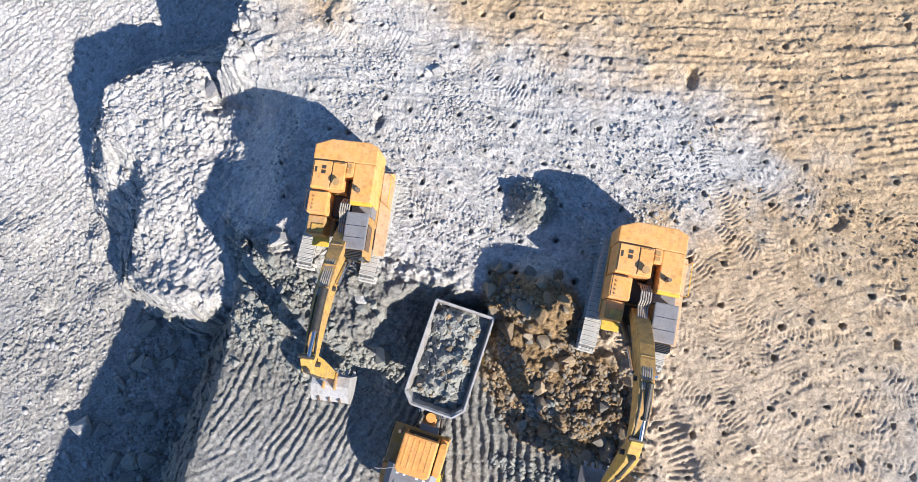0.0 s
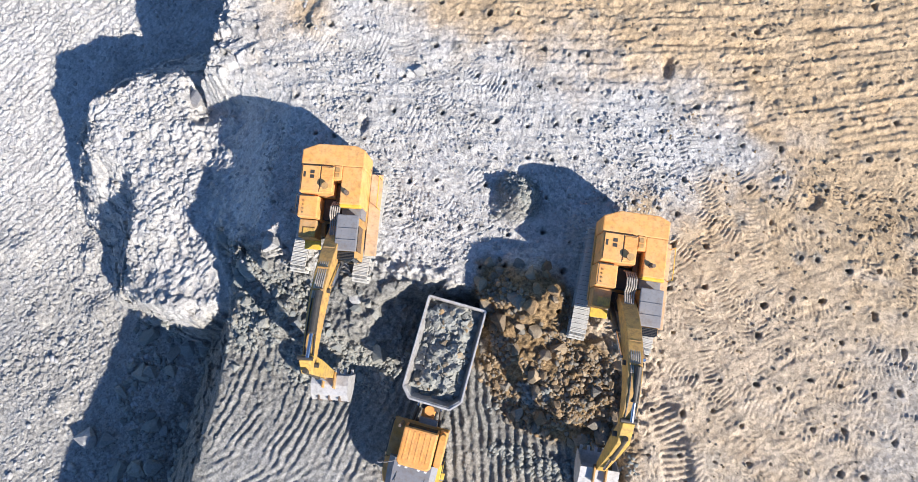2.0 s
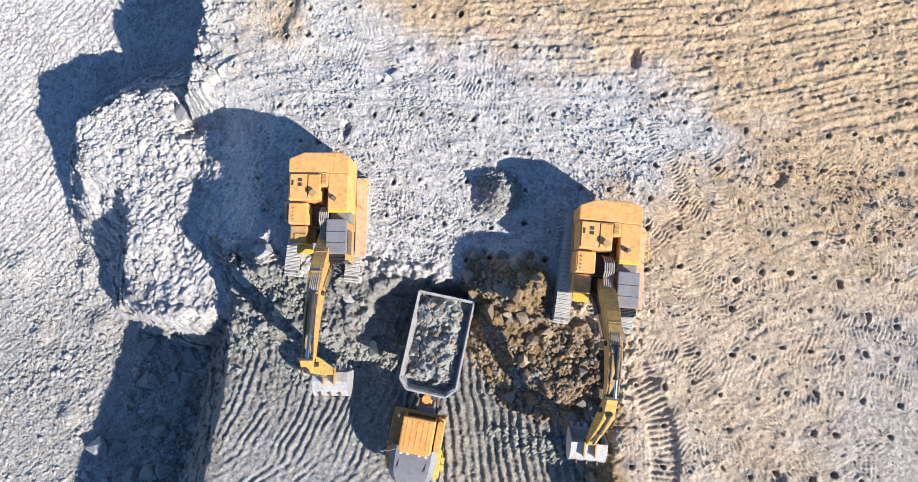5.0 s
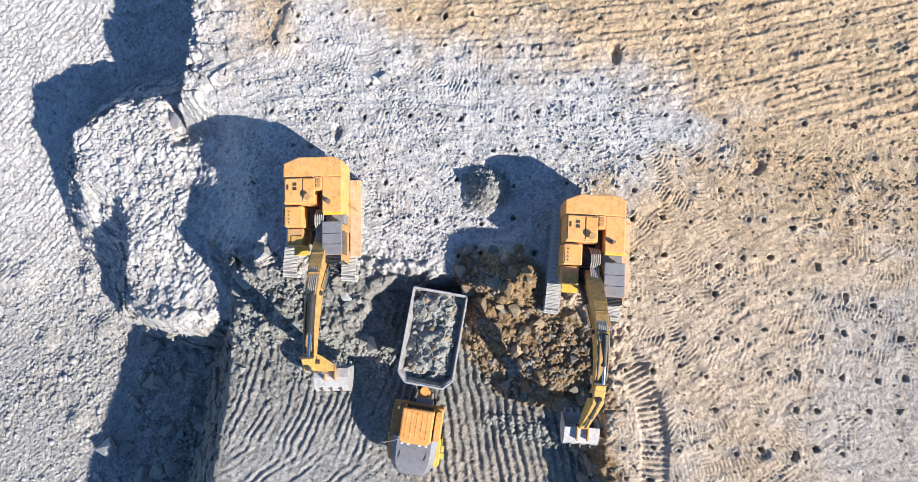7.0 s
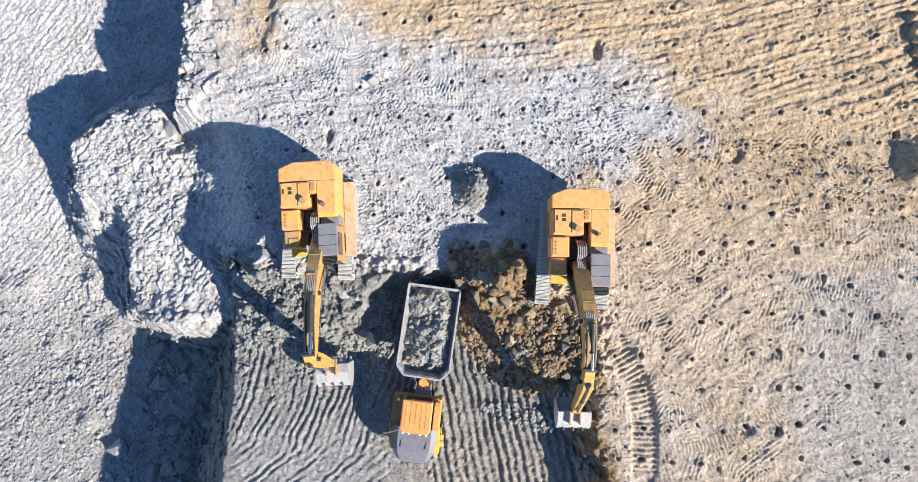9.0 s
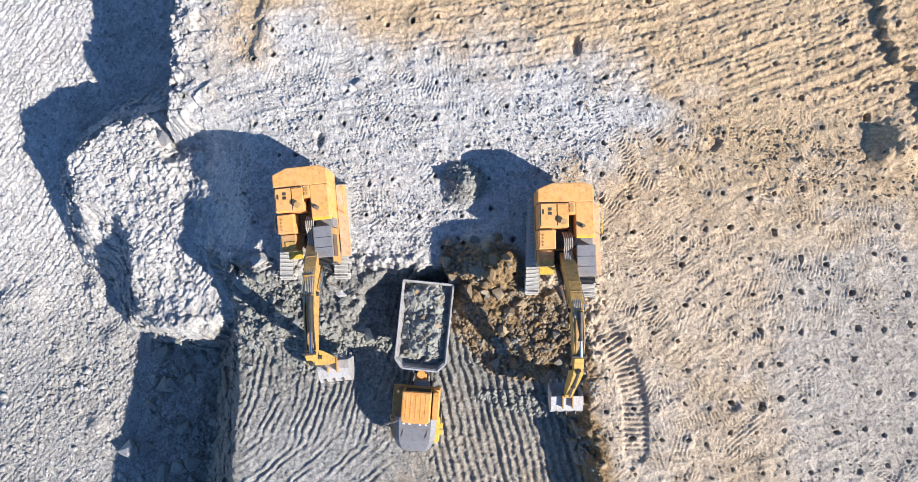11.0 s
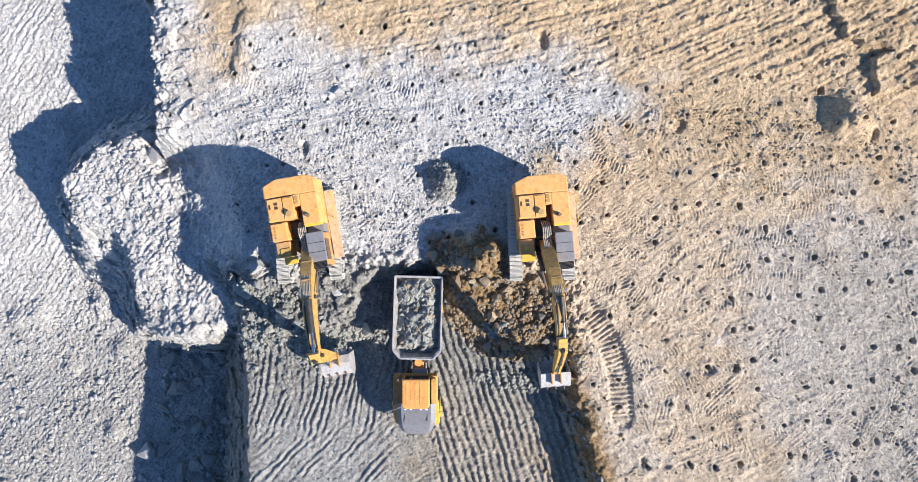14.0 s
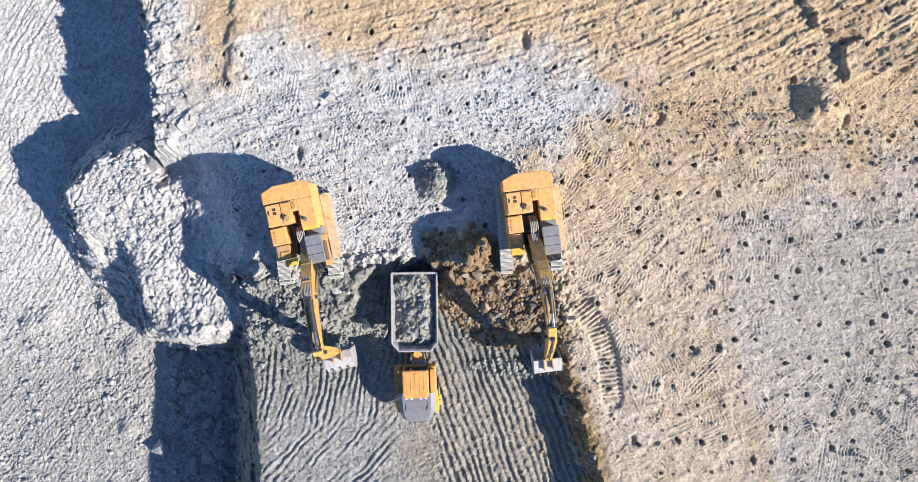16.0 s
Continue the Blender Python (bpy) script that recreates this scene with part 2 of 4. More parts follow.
# heaps: x, y, radius, height over their foot
HEAPS = ((0.1, 8.5, 1.4, 1.5), (1.5, 3.5, 2.0, 1.6), (3.2, 2.9, 1.2, 0.7), (29.2, 12.1, 1.5, 1.15), (30.3, 11.2, 1.2, 0.7), (28.6, 10.9, 0.9, 0.5), (-31.9, -11.6, 0.9, 0.6), (-30.8, -4.0, 1.2, 0.5), (-38.0, -0.6, 1.4, 0.5), (-32.3, 0.3, 1.3, 0.5), (-40.0, -0.8, 1.1, 0.5), (-35.6, -5.5, 0.9, 0.4), (-14.4, 2.2, 1.1, 0.6), (-12.6, -1.6, 1.6, 0.5))
PITS = ((31.3, 10.6, 0.5, 0.5, 0.3), (17.3, 11.9, 0.4, 0.5, 0.3), (7.8, 18.7, 0.3, 0.6, 0.4), (13.4, -12.4, 0.25, 0.4, 0.25), (15.1, -12.8, 0.35, 0.22, 0.2), (18.6, -6.0, 0.4, 0.3, 0.25), (-10.1, 11.6, 0.3, 0.6, 0.4))
DUSTY = [(21.0, 3.0), (26, 5.5), (33, 7.5), (60, 9), (60, -40), (26, -40), (23.0, -14), (20.5, -4)]
RUBBLE = [(14.5, 14.8), (23, 12.8), (31.5, 11), (45, 7), (45, 4), (29, 8), (20.5, 9.6), (14.5, 11.4)]
TRENCH = [(9.9, -1.2), (11.3, -3.4), (12.0, -5.8), (12.1, -9.2)]
PALE = [(-19.5, 40), (-18.2, 21), (-16.5, 16.3), (-14.2, 16.8), (-13.6, 20), (-11, 21), (-8.6, 18.6), (-0.1, 18), (8.3, 17.6), (12.4, 16), (15.5, 13.4), (12.4, 11.2), (8, 10), (6, 7), (4, 3),
        (-5, -3), (-5, -60), (-400, -60), (-400, 40)]
BROWN = [(-1.6, 4.6), (2.4, 5.4), (5.4, 2.0), (8.6, 0.2), (8.8, -2.2), (10.0, -7.8), (11.0, -12), (12, -18), (10, -18), (8.4, -8), (7.4, -5.4), (3.2, -4.6), (-0.4, -1.5)]
SHOT = [(-18.5, 3.4), (-13, 2.6), (-5.4, 2.9), (-0.8, 3.0), (3.5, -4.0), (9.0, -6), (9.6, -40), (-26, -40), (-23.5, -10), (-21.5, -3.6), (-17.2, -2.2), (-17.2, 0)]


def grade(x, y):
    """Height of the ground without its finest roughness."""
    wob = 0.55 * fbm(x, y, 0.45, 4, 2) + 0.16 * fbm(x, y, 2.2, 3, 5)
    rough_wob = wob + 0.35 * cells(x, y, 1.1, 3)[0]
    base = -10.9 + 0.12 * np.clip(y, -6, 24) + 0.25 * fbm(x, y, 0.11, 3, 9)
    d = outside(x, y, BENCH) + rough_wob
    sag = 0.56 * np.maximum(-14.9 - x - 0.6 * wob, 0) * step(y, 13.6, 11.6) * step(y, 1.0, 3.0)      # the bench sinks towards the spur
    z = np.maximum(base, np.minimum(0.12 * fbm(x, y, 0.2, 3, 4) - sag, -2.1 * np.maximum(d, 0)))
    d = outside(x, y, FLOOR) + 0.4 * wob + 0.35 * rough_wob
    z = np.maximum(z, -2.6 + 0.1 * fbm(x, y, 0.2, 3, 14) - 1.7 * np.maximum(d - 0.5 * wob, 0))
    d = outside(x, y, SPUR) + rough_wob
    low = step(y, 3.2, -0.5) * step(x, -20.5, -24.5)                 # the spur sinks to the south-west
    z = np.maximum(z, -2.9 - 0.8 * low + 0.35 * fbm(x, y, 0.3, 3, 24) - 1.25 * np.maximum(d, 0) - 1.6 * np.maximum(-2.2 - y + wob, 0))
    for poly, top, slope in ((HEAP_LEFT, -0.7, 0.62), (HEAP_DIG, -0.6, 0.6)):
        d = outside(x, y, poly) + 1.3 * wob
        z = np.maximum(z, top - slope * np.maximum(d, 0) - 2.5 * np.maximum(outside(x, y, FLOOR) + 0.6 + wob, 0))
    for hx, hy, r, h in HEAPS:
        d = np.hypot(x - hx, y - hy) / r + 0.5 * wob
        z = z + h * np.clip(1.15 - d, 0, 1)
    for px_, py_, rx, ry, h in PITS:
        d = np.hypot((x - px_) / rx, (y - py_) / ry) + 1.2 * wob + 0.35 * rough_wob
        z = z - h * step(1.15 - d, 0, 0.7)
    s = x + 14.4 + 1.1 * rough_wob - 0.15 * (y - 19)                # a low scarp across the bench
    z = z + 0.38 * step(s, -0.7, 0.3) * np.exp(-np.maximum(s, 0) / 3) * step(y, 16.0, 17.5) * step(y, 26, 23)
    d = -outside(x, y, TERRACE) + 1.3 * rough_wob                    # a bite that a blade has left standing
    z = z + 0.62 * step(d, 0, 0.4) * np.exp(-np.maximum(d, 0) / 3.5)
    return z


HOLE_A, HOLE_B, HOLE_O = (1.65, 0.13), (0.06, -2.32), (13.45, 0.76)


def holes():
    """Blast holes, drilled in a slightly uneven pattern all over the bench."""
    rnd = np.random.RandomState(3)
    out = []
    for i in range(-24, 15):
        for j in range(-12, 9):
            x = HOLE_O[0] + i * HOLE_A[0] + j * HOLE_B[0] + rnd.uniform(-0.38, 0.38)
            y = HOLE_O[1] + i * HOLE_A[1] + j * HOLE_B[1] + rnd.uniform(-0.38, 0.38)
            r, deep = 0.05 + 0.07 * rnd.rand() ** 1.7 + (0.03 if x > 20 and y < 6 else 0), rnd.uniform(0.6, 1.0)
            if rnd.rand() < 0.08 or (y > 21.5 and rnd.rand() < 0.6):
                continue
            if y < -19 or y > 27 or x < -20 or x > 38:
                continue
            out.append((x, y, r, deep))
    pts = np.array(out)
    free = (outside(pts[:, 0], pts[:, 1], BENCH) < -0.9)
    free &= (pts[:, 0] > -15.6) | (pts[:, 1] > 12.5)
    free &= np.hypot(pts[:, 0] + 9.8, pts[:, 1] - 4.8) > 2.5
    free &= np.hypot(pts[:, 0] - 6.8, pts[:, 1] - 4.6) > 2.5
    free &= np.hypot(pts[:, 0] - 0.1, pts[:, 1] - 8.5) > 1.6
    return pts[free]


def ripples(x, y, angle, length, warp=0.6, seed=0, hold=0.2):
    a = np.radians(angle)
    u = -x * np.sin(a) + y * np.cos(a)
    v = x * np.cos(a) + y * np.sin(a)
    ph = u / length + warp * fbm(x, y, 0.35, 3, seed) * 1.6 + 0.15 * fbm(x, y, 1.5, 2, seed + 1)
    broken = step(fbm(v * 0.3, u * 2.0, 0.9, 2, seed + 7), -0.35, 0.35)
    s = np.abs((ph % 1.0) * 2 - 1)
    return (step(s, 0.1, 0.9) - 0.5) * (hold + (1 - hold) * broken)


def streaks(x, y, angle, scale, seed):
    """Scrape marks: roughness drawn out along one direction."""
    a = np.radians(angle)
    u = -x * np.sin(a) + y * np.cos(a)
    v = x * np.cos(a) + y * np.sin(a)
    return fbm(v * 0.16, u + 0.25 * fbm(x, y, 0.4, 2, seed + 1), scale, 3, seed, 0.6)


def ground_sheet():
    def axis(lo, hi, fine):
        mid = np.arange(lo, hi + fine / 2, fine)
        grow = np.cumsum(fine * 1.22 ** np.arange(1, 48))
        grow = grow[grow < FAR - 60]
        return np.concatenate([(lo - grow)[::-1], mid, hi + grow])
    xs, ys = axis(-46.0, 39.5, 0.074), axis(-23.0, 32.0, 0.074)
    x, y = np.meshgrid(xs, ys, indexing="xy")
    z = grade(x, y)
    near = (np.abs(x) < 60) & (np.abs(y) < 50)
    d_bench, d_floor = outside(x, y, BENCH), outside(x, y, FLOOR)
    soft = 0.9 * fbm(x, y, 0.5, 4, 31)
    tan = (1 - step(outside(x, y, PALE) + 3.4 * soft, 3.2, -3.0)) * (0.74 + 0.26 * step(y + 0.1 * x + 3 * soft, 3, 14)) * (1 - 0.42 * step(outside(x, y, DUSTY) + 3.0 * soft, 1.5, -2.5))
    brown = step(outside(x, y, BROWN) + 1.1 * soft, 0.5, -0.7)
    grey = step(outside(x, y, SHOT) + 1.0 * soft, 0.7, -0.8)
    grey = np.maximum(grey, 0.55 * step(x, -18, -24) * step(y + 3 * soft, 6, -6))
    grey = np.maximum(grey, 0.42 * step(x, 17, 30) * step(y + 3 * soft, 10, 1))
    wash = step(fbm(x, y, 0.13, 4, 45) + 0.35 * fbm(x * 0.6, y * 1.6, 0.9, 3, 46), -0.05, 0.45)
    tan = tan * (1 - 0.3 * wash * step(x, 6, 14) * step(y - 0.3 * x, 8, 2))
    strewn_band = step(outside(x, y, RUBBLE) + 2.5 * soft, 0.8, -1.2)
    brown = np.maximum(brown, strewn_band * (0.05 + 0.3 * step(soft, -0.2, 0.4)))
    brown = np.maximum(brown, 0.3 * tan * step(fbm(x, y, 0.3, 4, 47) + 0.3 * soft, 0.22, 0.5))
    grey = np.maximum(grey, step(np.hypot(x - 0.1, y - 8.5) + soft, 1.9, 1.1))
    bench = step(d_bench, 0.1, -0.6)
    grey = grey * (1 - 0.32 * step(y + 2 * soft, -4, -11) * step(d_floor, -0.3, -1.2))
    loose = np.clip(step(outside(x, y, HEAP_LEFT), 2.6, 0.6) + step(outside(x, y, HEAP_DIG), 3.2, 0.8) * 1.0 + step(np.abs(d_bench), 2.4, 0.4) * 0.9 * step(x, 2, -4) + step(np.abs(d_bench), 0.9, 0.2) * 0.7 + 0.14 * strewn_band, 0, 1)
    left = step(d_floor, 0.5, 2.5) * (1 - bench)
    saddle = step(np.hypot((x + 19.0) / 3.6, (y - 6.5) / 5.0), 1.15, 0.8)
    loose = loose * (1 - 0.7 * saddle)
    # blocky roughness at three sizes
    c1, b1 = cells(x + 0.3 * soft, y, 0.75, 1)
    c2, b2 = cells(x, y + 0.2 * soft, 0.38, 2)
    c3, b3 = cells(x, y, 0.2, 5)
    c1, c2, c3 = np.maximum(c1, -0.25), np.maximum(c2, -0.15), np.maximum(c3, -0.3)
    c0, b0 = cells(x + 0.5 * soft, y * 1.3, 1.5, 7)
    broken_edge = step(d_bench, -3.6, -1.0) * step(d_bench, 0.6, 0.0) * step(x, -13, -16) * step(y, 9, 11.5)
    z = z + near * broken_edge * 0.5 * np.maximum(c0, -0.35) * step(b0, 0, 0.12)
    patch = step(fbm(x, y, 0.22, 3, 41), -0.1, 0.5)
    z = z + near * step(d_floor, 0.2, 1.2) * step(d_floor, 8, 5) * step(y, 0, -3) * step(x, -13, -15) * (0.42 * c0 + 0.25 * c1)
    amp = 0.55 + 0.6 * loose + 0.55 * patch + 0.35 * left
    flat = bench * (1 - loose)
    amp = amp * (1 - 0.5 * flat)
    z = z + near * amp * (0.26 * loose * c1 * step(b1, 0, 0.2) + (0.035 + 0.05 * patch + 0.08 * loose) * c2 * step(b2, 0, 0.3) + (0.075 - 0.04 * bench * (1 - loose) * tan) * c3 + 0.05 * patch * c1)
    z = z + 0.09 * fbm(x, y, 1.2, 4, 51) + 0.05 * fbm(x, y, 4.5, 3, 52)
    # ridges left by blades and buckets
    top = bench * step(y + 0.12 * x + 2 * soft, 15.5, 19.0)
    bow = y - 0.0045 * np.maximum(x, 0) ** 2                         # blade marks fan out to the east
    scrape = 0.20 * ripples(x, bow, 7, 1.05, 0.5, 61, 0.12) + 0.12 * ripples(x, bow, 10, 0.46, 0.35, 66, 0.1) + 0.17 * streaks(x, bow, 7, 1.9, 68) + 0.07 * c3 + 0.05 * c2
    z = z + near * 0.62 * top * scrape * (0.35 + 0.65 * step(x, -14, 4))
    z = z + near * flat * (1 - top) * 0.07 * streaks(x, y, 8 + 20 * fbm(x, y, 0.06, 2, 69), 2.2, 70) * (1 + 0.6 * step(x, 8, 2) * step(y, 9, 13))
    z = z + near * left * (0.09 * ripples(x, y, 57, 0.62, 0.6, 62, 0.15) * (1 - 0.8 * patch) * step(y + 4 * soft, -6, 0) + 0.05 * ripples(x, y, 48, 0.38, 0.5, 67) + 0.05 * c1 * step(y, 2, -4))
    tread = (1 - step(d_floor, -0.8, 0.2)) * (1 - bench) * (1 - loose) * (1 - 0.85 * step(np.hypot((x + 3.4) / 2.6, (y + 13.5) / 4.5) + 0.5 * soft, 1.1, 0.6))
    east = step(x, -2.2, -0.8)
    z = z + near * tread * (east * 0.27 * ripples(x, y, 104, 0.56, 0.25, 63, 0.45) + (1 - east) * (0.17 * ripples(x, y, 74, 0.5, 0.55, 64, 0.1) * step(y, -11.5, -8.5) + 0.15 * ripples(x, y, 42, 0.5, 0.5, 65, 0.1) * step(y, -8.5, -11.5)))
    spur = step(outside(x, y, SPUR), 0.6, -0.6) * (1 - bench)
    z = z + near * spur * (0.30 * np.abs(fbm(x, y, 0.8, 3, 33)) + 0.12 * ripples(x, y, 118, 0.9, 0.8, 34))
    # prints of crawler tracks in odd directions
    kind = np.floor(vnoise(x * 0.24, y * 0.24, 71) * 7)
    calm = bench * (1 - 0.9 * loose) * (1 - top) * (1 - saddle)
    for k, ang in enumerate((20, 75, 110, 150, 40, 95, 170)):
        z = z + near * calm * (kind == k) * 0.06 * ripples(x, y, ang, 0.27, 0.12, 80 + k) * step(fbm(x, y, 0.5, 2, 90 + k), -0.1, 0.25)
    rnd = np.random.RandomState(12)
    for k in range(620):
        if k % 2 == 0:
            cx, cy, big = rnd.uniform(-24, 42), rnd.uniform(-26, 34), rnd.uniform(3.0, 22)
            a0, span, deep = rnd.uniform(-math.pi, math.pi), rnd.uniform(1.8, 6.5) / big, rnd.uniform(0.04, 0.085)
        else:
            big += rnd.choice((-2.4, 2.4)) if big > 5 else 2.4        # the other track of the same machine
        mx, my, reach = cx + big * math.cos(a0 + span / 2), cy + big * math.sin(a0 + span / 2), 0.55 * span * big + 1.0
        i0, i1 = np.searchsorted(xs, (mx - reach, mx + reach))
        j0, j1 = np.searchsorted(ys, (my - reach, my + reach))
        if i1 <= i0 or j1 <= j0:
            continue
        w = np.s_[j0:j1, i0:i1]
        ox, oy = x[w] - cx, y[w] - cy
        d, th = np.abs(np.hypot(ox, oy) - big), (np.arctan2(oy, ox) - a0) % (2 * math.pi)
        on = step(d, 0.42, 0.34) * (th < span) * calm[w] * step(fbm(x[w], y[w], 0.9, 2, 19), -0.45, 0.0)
        ribs = step(np.abs((th * big / 0.24 + 0.5 * d) % 1.0 * 2 - 1), 0.15, 0.85)
        z[w] += on * (deep * ribs - 0.04)
    d, run = along(x, y, TRENCH)
    z = z + near * step(d, 1.0, 0.6) * (-0.26 + 0.06 * np.sin(run * 2 * math.pi / 0.34) + 0.05 * soft)
    # blast holes with their collars of drill dust and a painted shade beside each
    for hx, hy, r, deep in holes():
        i0, i1 = np.searchsorted(xs, (hx - 0.9, hx + 0.9))
        j0, j1 = np.searchsorted(ys, (hy - 0.9, hy + 0.9))
        ox, oy = x[j0:j1, i0:i1] - hx, y[j0:j1, i0:i1] - hy
        d = np.hypot(ox, oy * (1 + 0.25 * math.sin(hx * 7))) * (1 + 0.8 * fbm(ox + hx, oy + hy, 3.4, 3, 5))
        # grey smudge of dust, shifted away from the sun as the collar's shade
        spoil_shade = step(np.hypot(ox + 0.1, oy - 0.06) * (1 + 0.8 * fbm(ox + hx, oy + hy, 3.1, 2, 6)), 0.5, 0.12) * (0.75 * ((hx * 37.7 + hy * 11.3) % 1.0) ** 2)
        grey[j0:j1, i0:i1] = np.maximum(grey[j0:j1, i0:i1], spoil_shade)
        z[j0:j1, i0:i1] += 0.06 * np.exp(-((d - r - 0.15) / 0.16) ** 2) - deep * step(d, r + 0.05, r - 0.04)
    ny, nx = z.shape
    me = bpy.data.meshes.new("ground")
    me.vertices.add(nx * ny)
    me.vertices.foreach_set("co", np.stack([x, y, z], -1).astype(np.float32).ravel())
    idx = np.arange(nx * ny).reshape(ny, nx)
    quads = np.stack([idx[:-1, :-1], idx[:-1, 1:], idx[1:, 1:], idx[1:, :-1]], -1).reshape(-1, 4)
    me.loops.add(quads.size)
    me.loops.foreach_set("vertex_index", quads.ravel().astype(np.int32))
    me.polygons.add(len(quads))
    me.polygons.foreach_set("loop_start", (np.arange(len(quads)) * 4).astype(np.int32))
    me.update(calc_edges=True)
    layer = me.attributes.new("soil", "FLOAT_COLOR", "POINT")
    layer.data.foreach_set("color", np.stack([tan, brown, grey, np.ones_like(tan)], -1).astype(np.float32).ravel())
    me.materials.append(SOIL)
    ob = tagged(new("ground", me), "pale and tan quarry bench with drilled holes, cut faces and rubble", "ground", kind="structure")
    return ob, xs, ys, z


ground, GX, GY, GZ = ground_sheet()


def height(x, y):
    """Height of the built ground, at one place or at many."""
    x, y = np.asarray(x, float), np.asarray(y, float)
    i, j = np.searchsorted(GX, x) - 1, np.searchsorted(GY, y) - 1
    u, v = (x - GX[i]) / (GX[i + 1] - GX[i]), (y - GY[j]) / (GY[j + 1] - GY[j])
    return (GZ[j, i] * (1 - u) + GZ[j, i + 1] * u) * (1 - v) + (GZ[j + 1, i] * (1 - u) + GZ[j + 1, i + 1] * u) * v


# ---- building tools ----
def mesh_of(name, bm, material):
    me = bpy.data.meshes.new(name)
    bmesh.ops.recalc_face_normals(bm, faces=bm.faces)
    bm.to_mesh(me)
    bm.free()
    me.materials.append(material)
    return me


def part(name, bm, material, parent, label="", m=None):
    ob = new(name, bm if isinstance(bm, bpy.types.Mesh) else mesh_of(name, bm, material))
    ob.parent = parent
    if m is not None:
        ob.matrix_basis = m
    return tagged(ob, label) if label else ob


def thing(name, m, label, category, group=""):
    ob = new(name)
    ob.matrix_basis = m
    return tagged(ob, label, category, group)


def box(x0, x1, y0, y1, z0, z1, bevel=0.03, bm=None, taper=None):
    """A box with softened edges. taper: x and y by which the top is drawn in on each side."""
    bm = bm or bmesh.new()
    got = bmesh.ops.create_cube(bm, size=1)["verts"]
    for v in got:
        high = v.co.z > 0
        v.co = Vector(((x0 + x1) / 2 + v.co.x * (x1 - x0), (y0 + y1) / 2 + v.co.y * (y1 - y0), z1 if high else z0))
        if taper and high:
            v.co.x += taper[0] if v.co.x < (x0 + x1) / 2 else -taper[0]
            v.co.y += taper[1] if v.co.y < (y0 + y1) / 2 else -taper[1]
    if bevel:
        edges = list({e for v in got for e in v.link_edges})
        bmesh.ops.bevel(bm, geom=edges, offset=bevel, segments=2, affect="EDGES", profile=0.6)
    return bm


def prism(outline, z0, z1, bevel=0.03, bm=None, inset=0.0):
    """An outline in x and y raised from z0 to z1; inset draws the top in towards its middle."""
    bm = bm or bmesh.new()
    cx, cy = sum(p[0] for p in outline) / len(outline), sum(p[1] for p in outline) / len(outline)
    low = [bm.verts.new((x, y, z0)) for x, y in outline]
    k = 1 - inset
    high = [bm.verts.new((cx + (x - cx) * k, cy + (y - cy) * k, z1)) for x, y in outline]
    n = len(outline)
    faces = [bm.faces.new(low[::-1]), bm.faces.new(high)]
    faces += [bm.faces.new((low[i], low[(i + 1) % n], high[(i + 1) % n], high[i])) for i in range(n)]
    if bevel:
        bmesh.ops.bevel(bm, geom=list({e for f in faces for e in f.edges}), offset=bevel, segments=2, affect="EDGES", profile=0.6)
    return bm


def rod(a, b, r, sides=12, bm=None, r2=None):
    """A round bar from a to b."""
    bm = bm or bmesh.new()
    a, b = Vector(a), Vector(b)
    d = b - a
    m = Matrix.Translation((a + b) / 2) @ d.to_track_quat("Z", "Y").to_matrix().to_4x4()
    bmesh.ops.create_cone(bm, cap_ends=True, segments=sides, radius1=r, radius2=r if r2 is None else r2, depth=d.length, matrix=m)
    return bm


def pipe(points, r, sides=6, bm=None):
    """One bent tube through the points."""
    bm = bm or bmesh.new()
    points = [Vector(p) for p in points]
    rings = []
    for i, p in enumerate(points):
        d = (points[min(i + 1, len(points) - 1)] - points[max(i - 1, 0)]).normalized()
        side = d.cross(Vector((0.13, 0.21, 1.0)).normalized() if abs(d.z) < 0.9 else Vector((1, 0, 0))).normalized()
        up = side.cross(d)
        rings.append([bm.verts.new(p + r * (side * math.cos(2 * math.pi * k / sides) + up * math.sin(2 * math.pi * k / sides))) for k in range(sides)])
    for a, b in zip(rings, rings[1:]):
        best = min(range(sides), key=lambda o: sum((a[k].co - b[(k + o) % sides].co).length for k in range(sides)))
        for k in range(sides):
            bm.faces.new((a[k], a[(k + 1) % sides], b[(k + 1 + best) % sides], b[(k + best) % sides]))
    bm.faces.new(rings[0][::-1])
    bm.faces.new(rings[-1])
    return bm


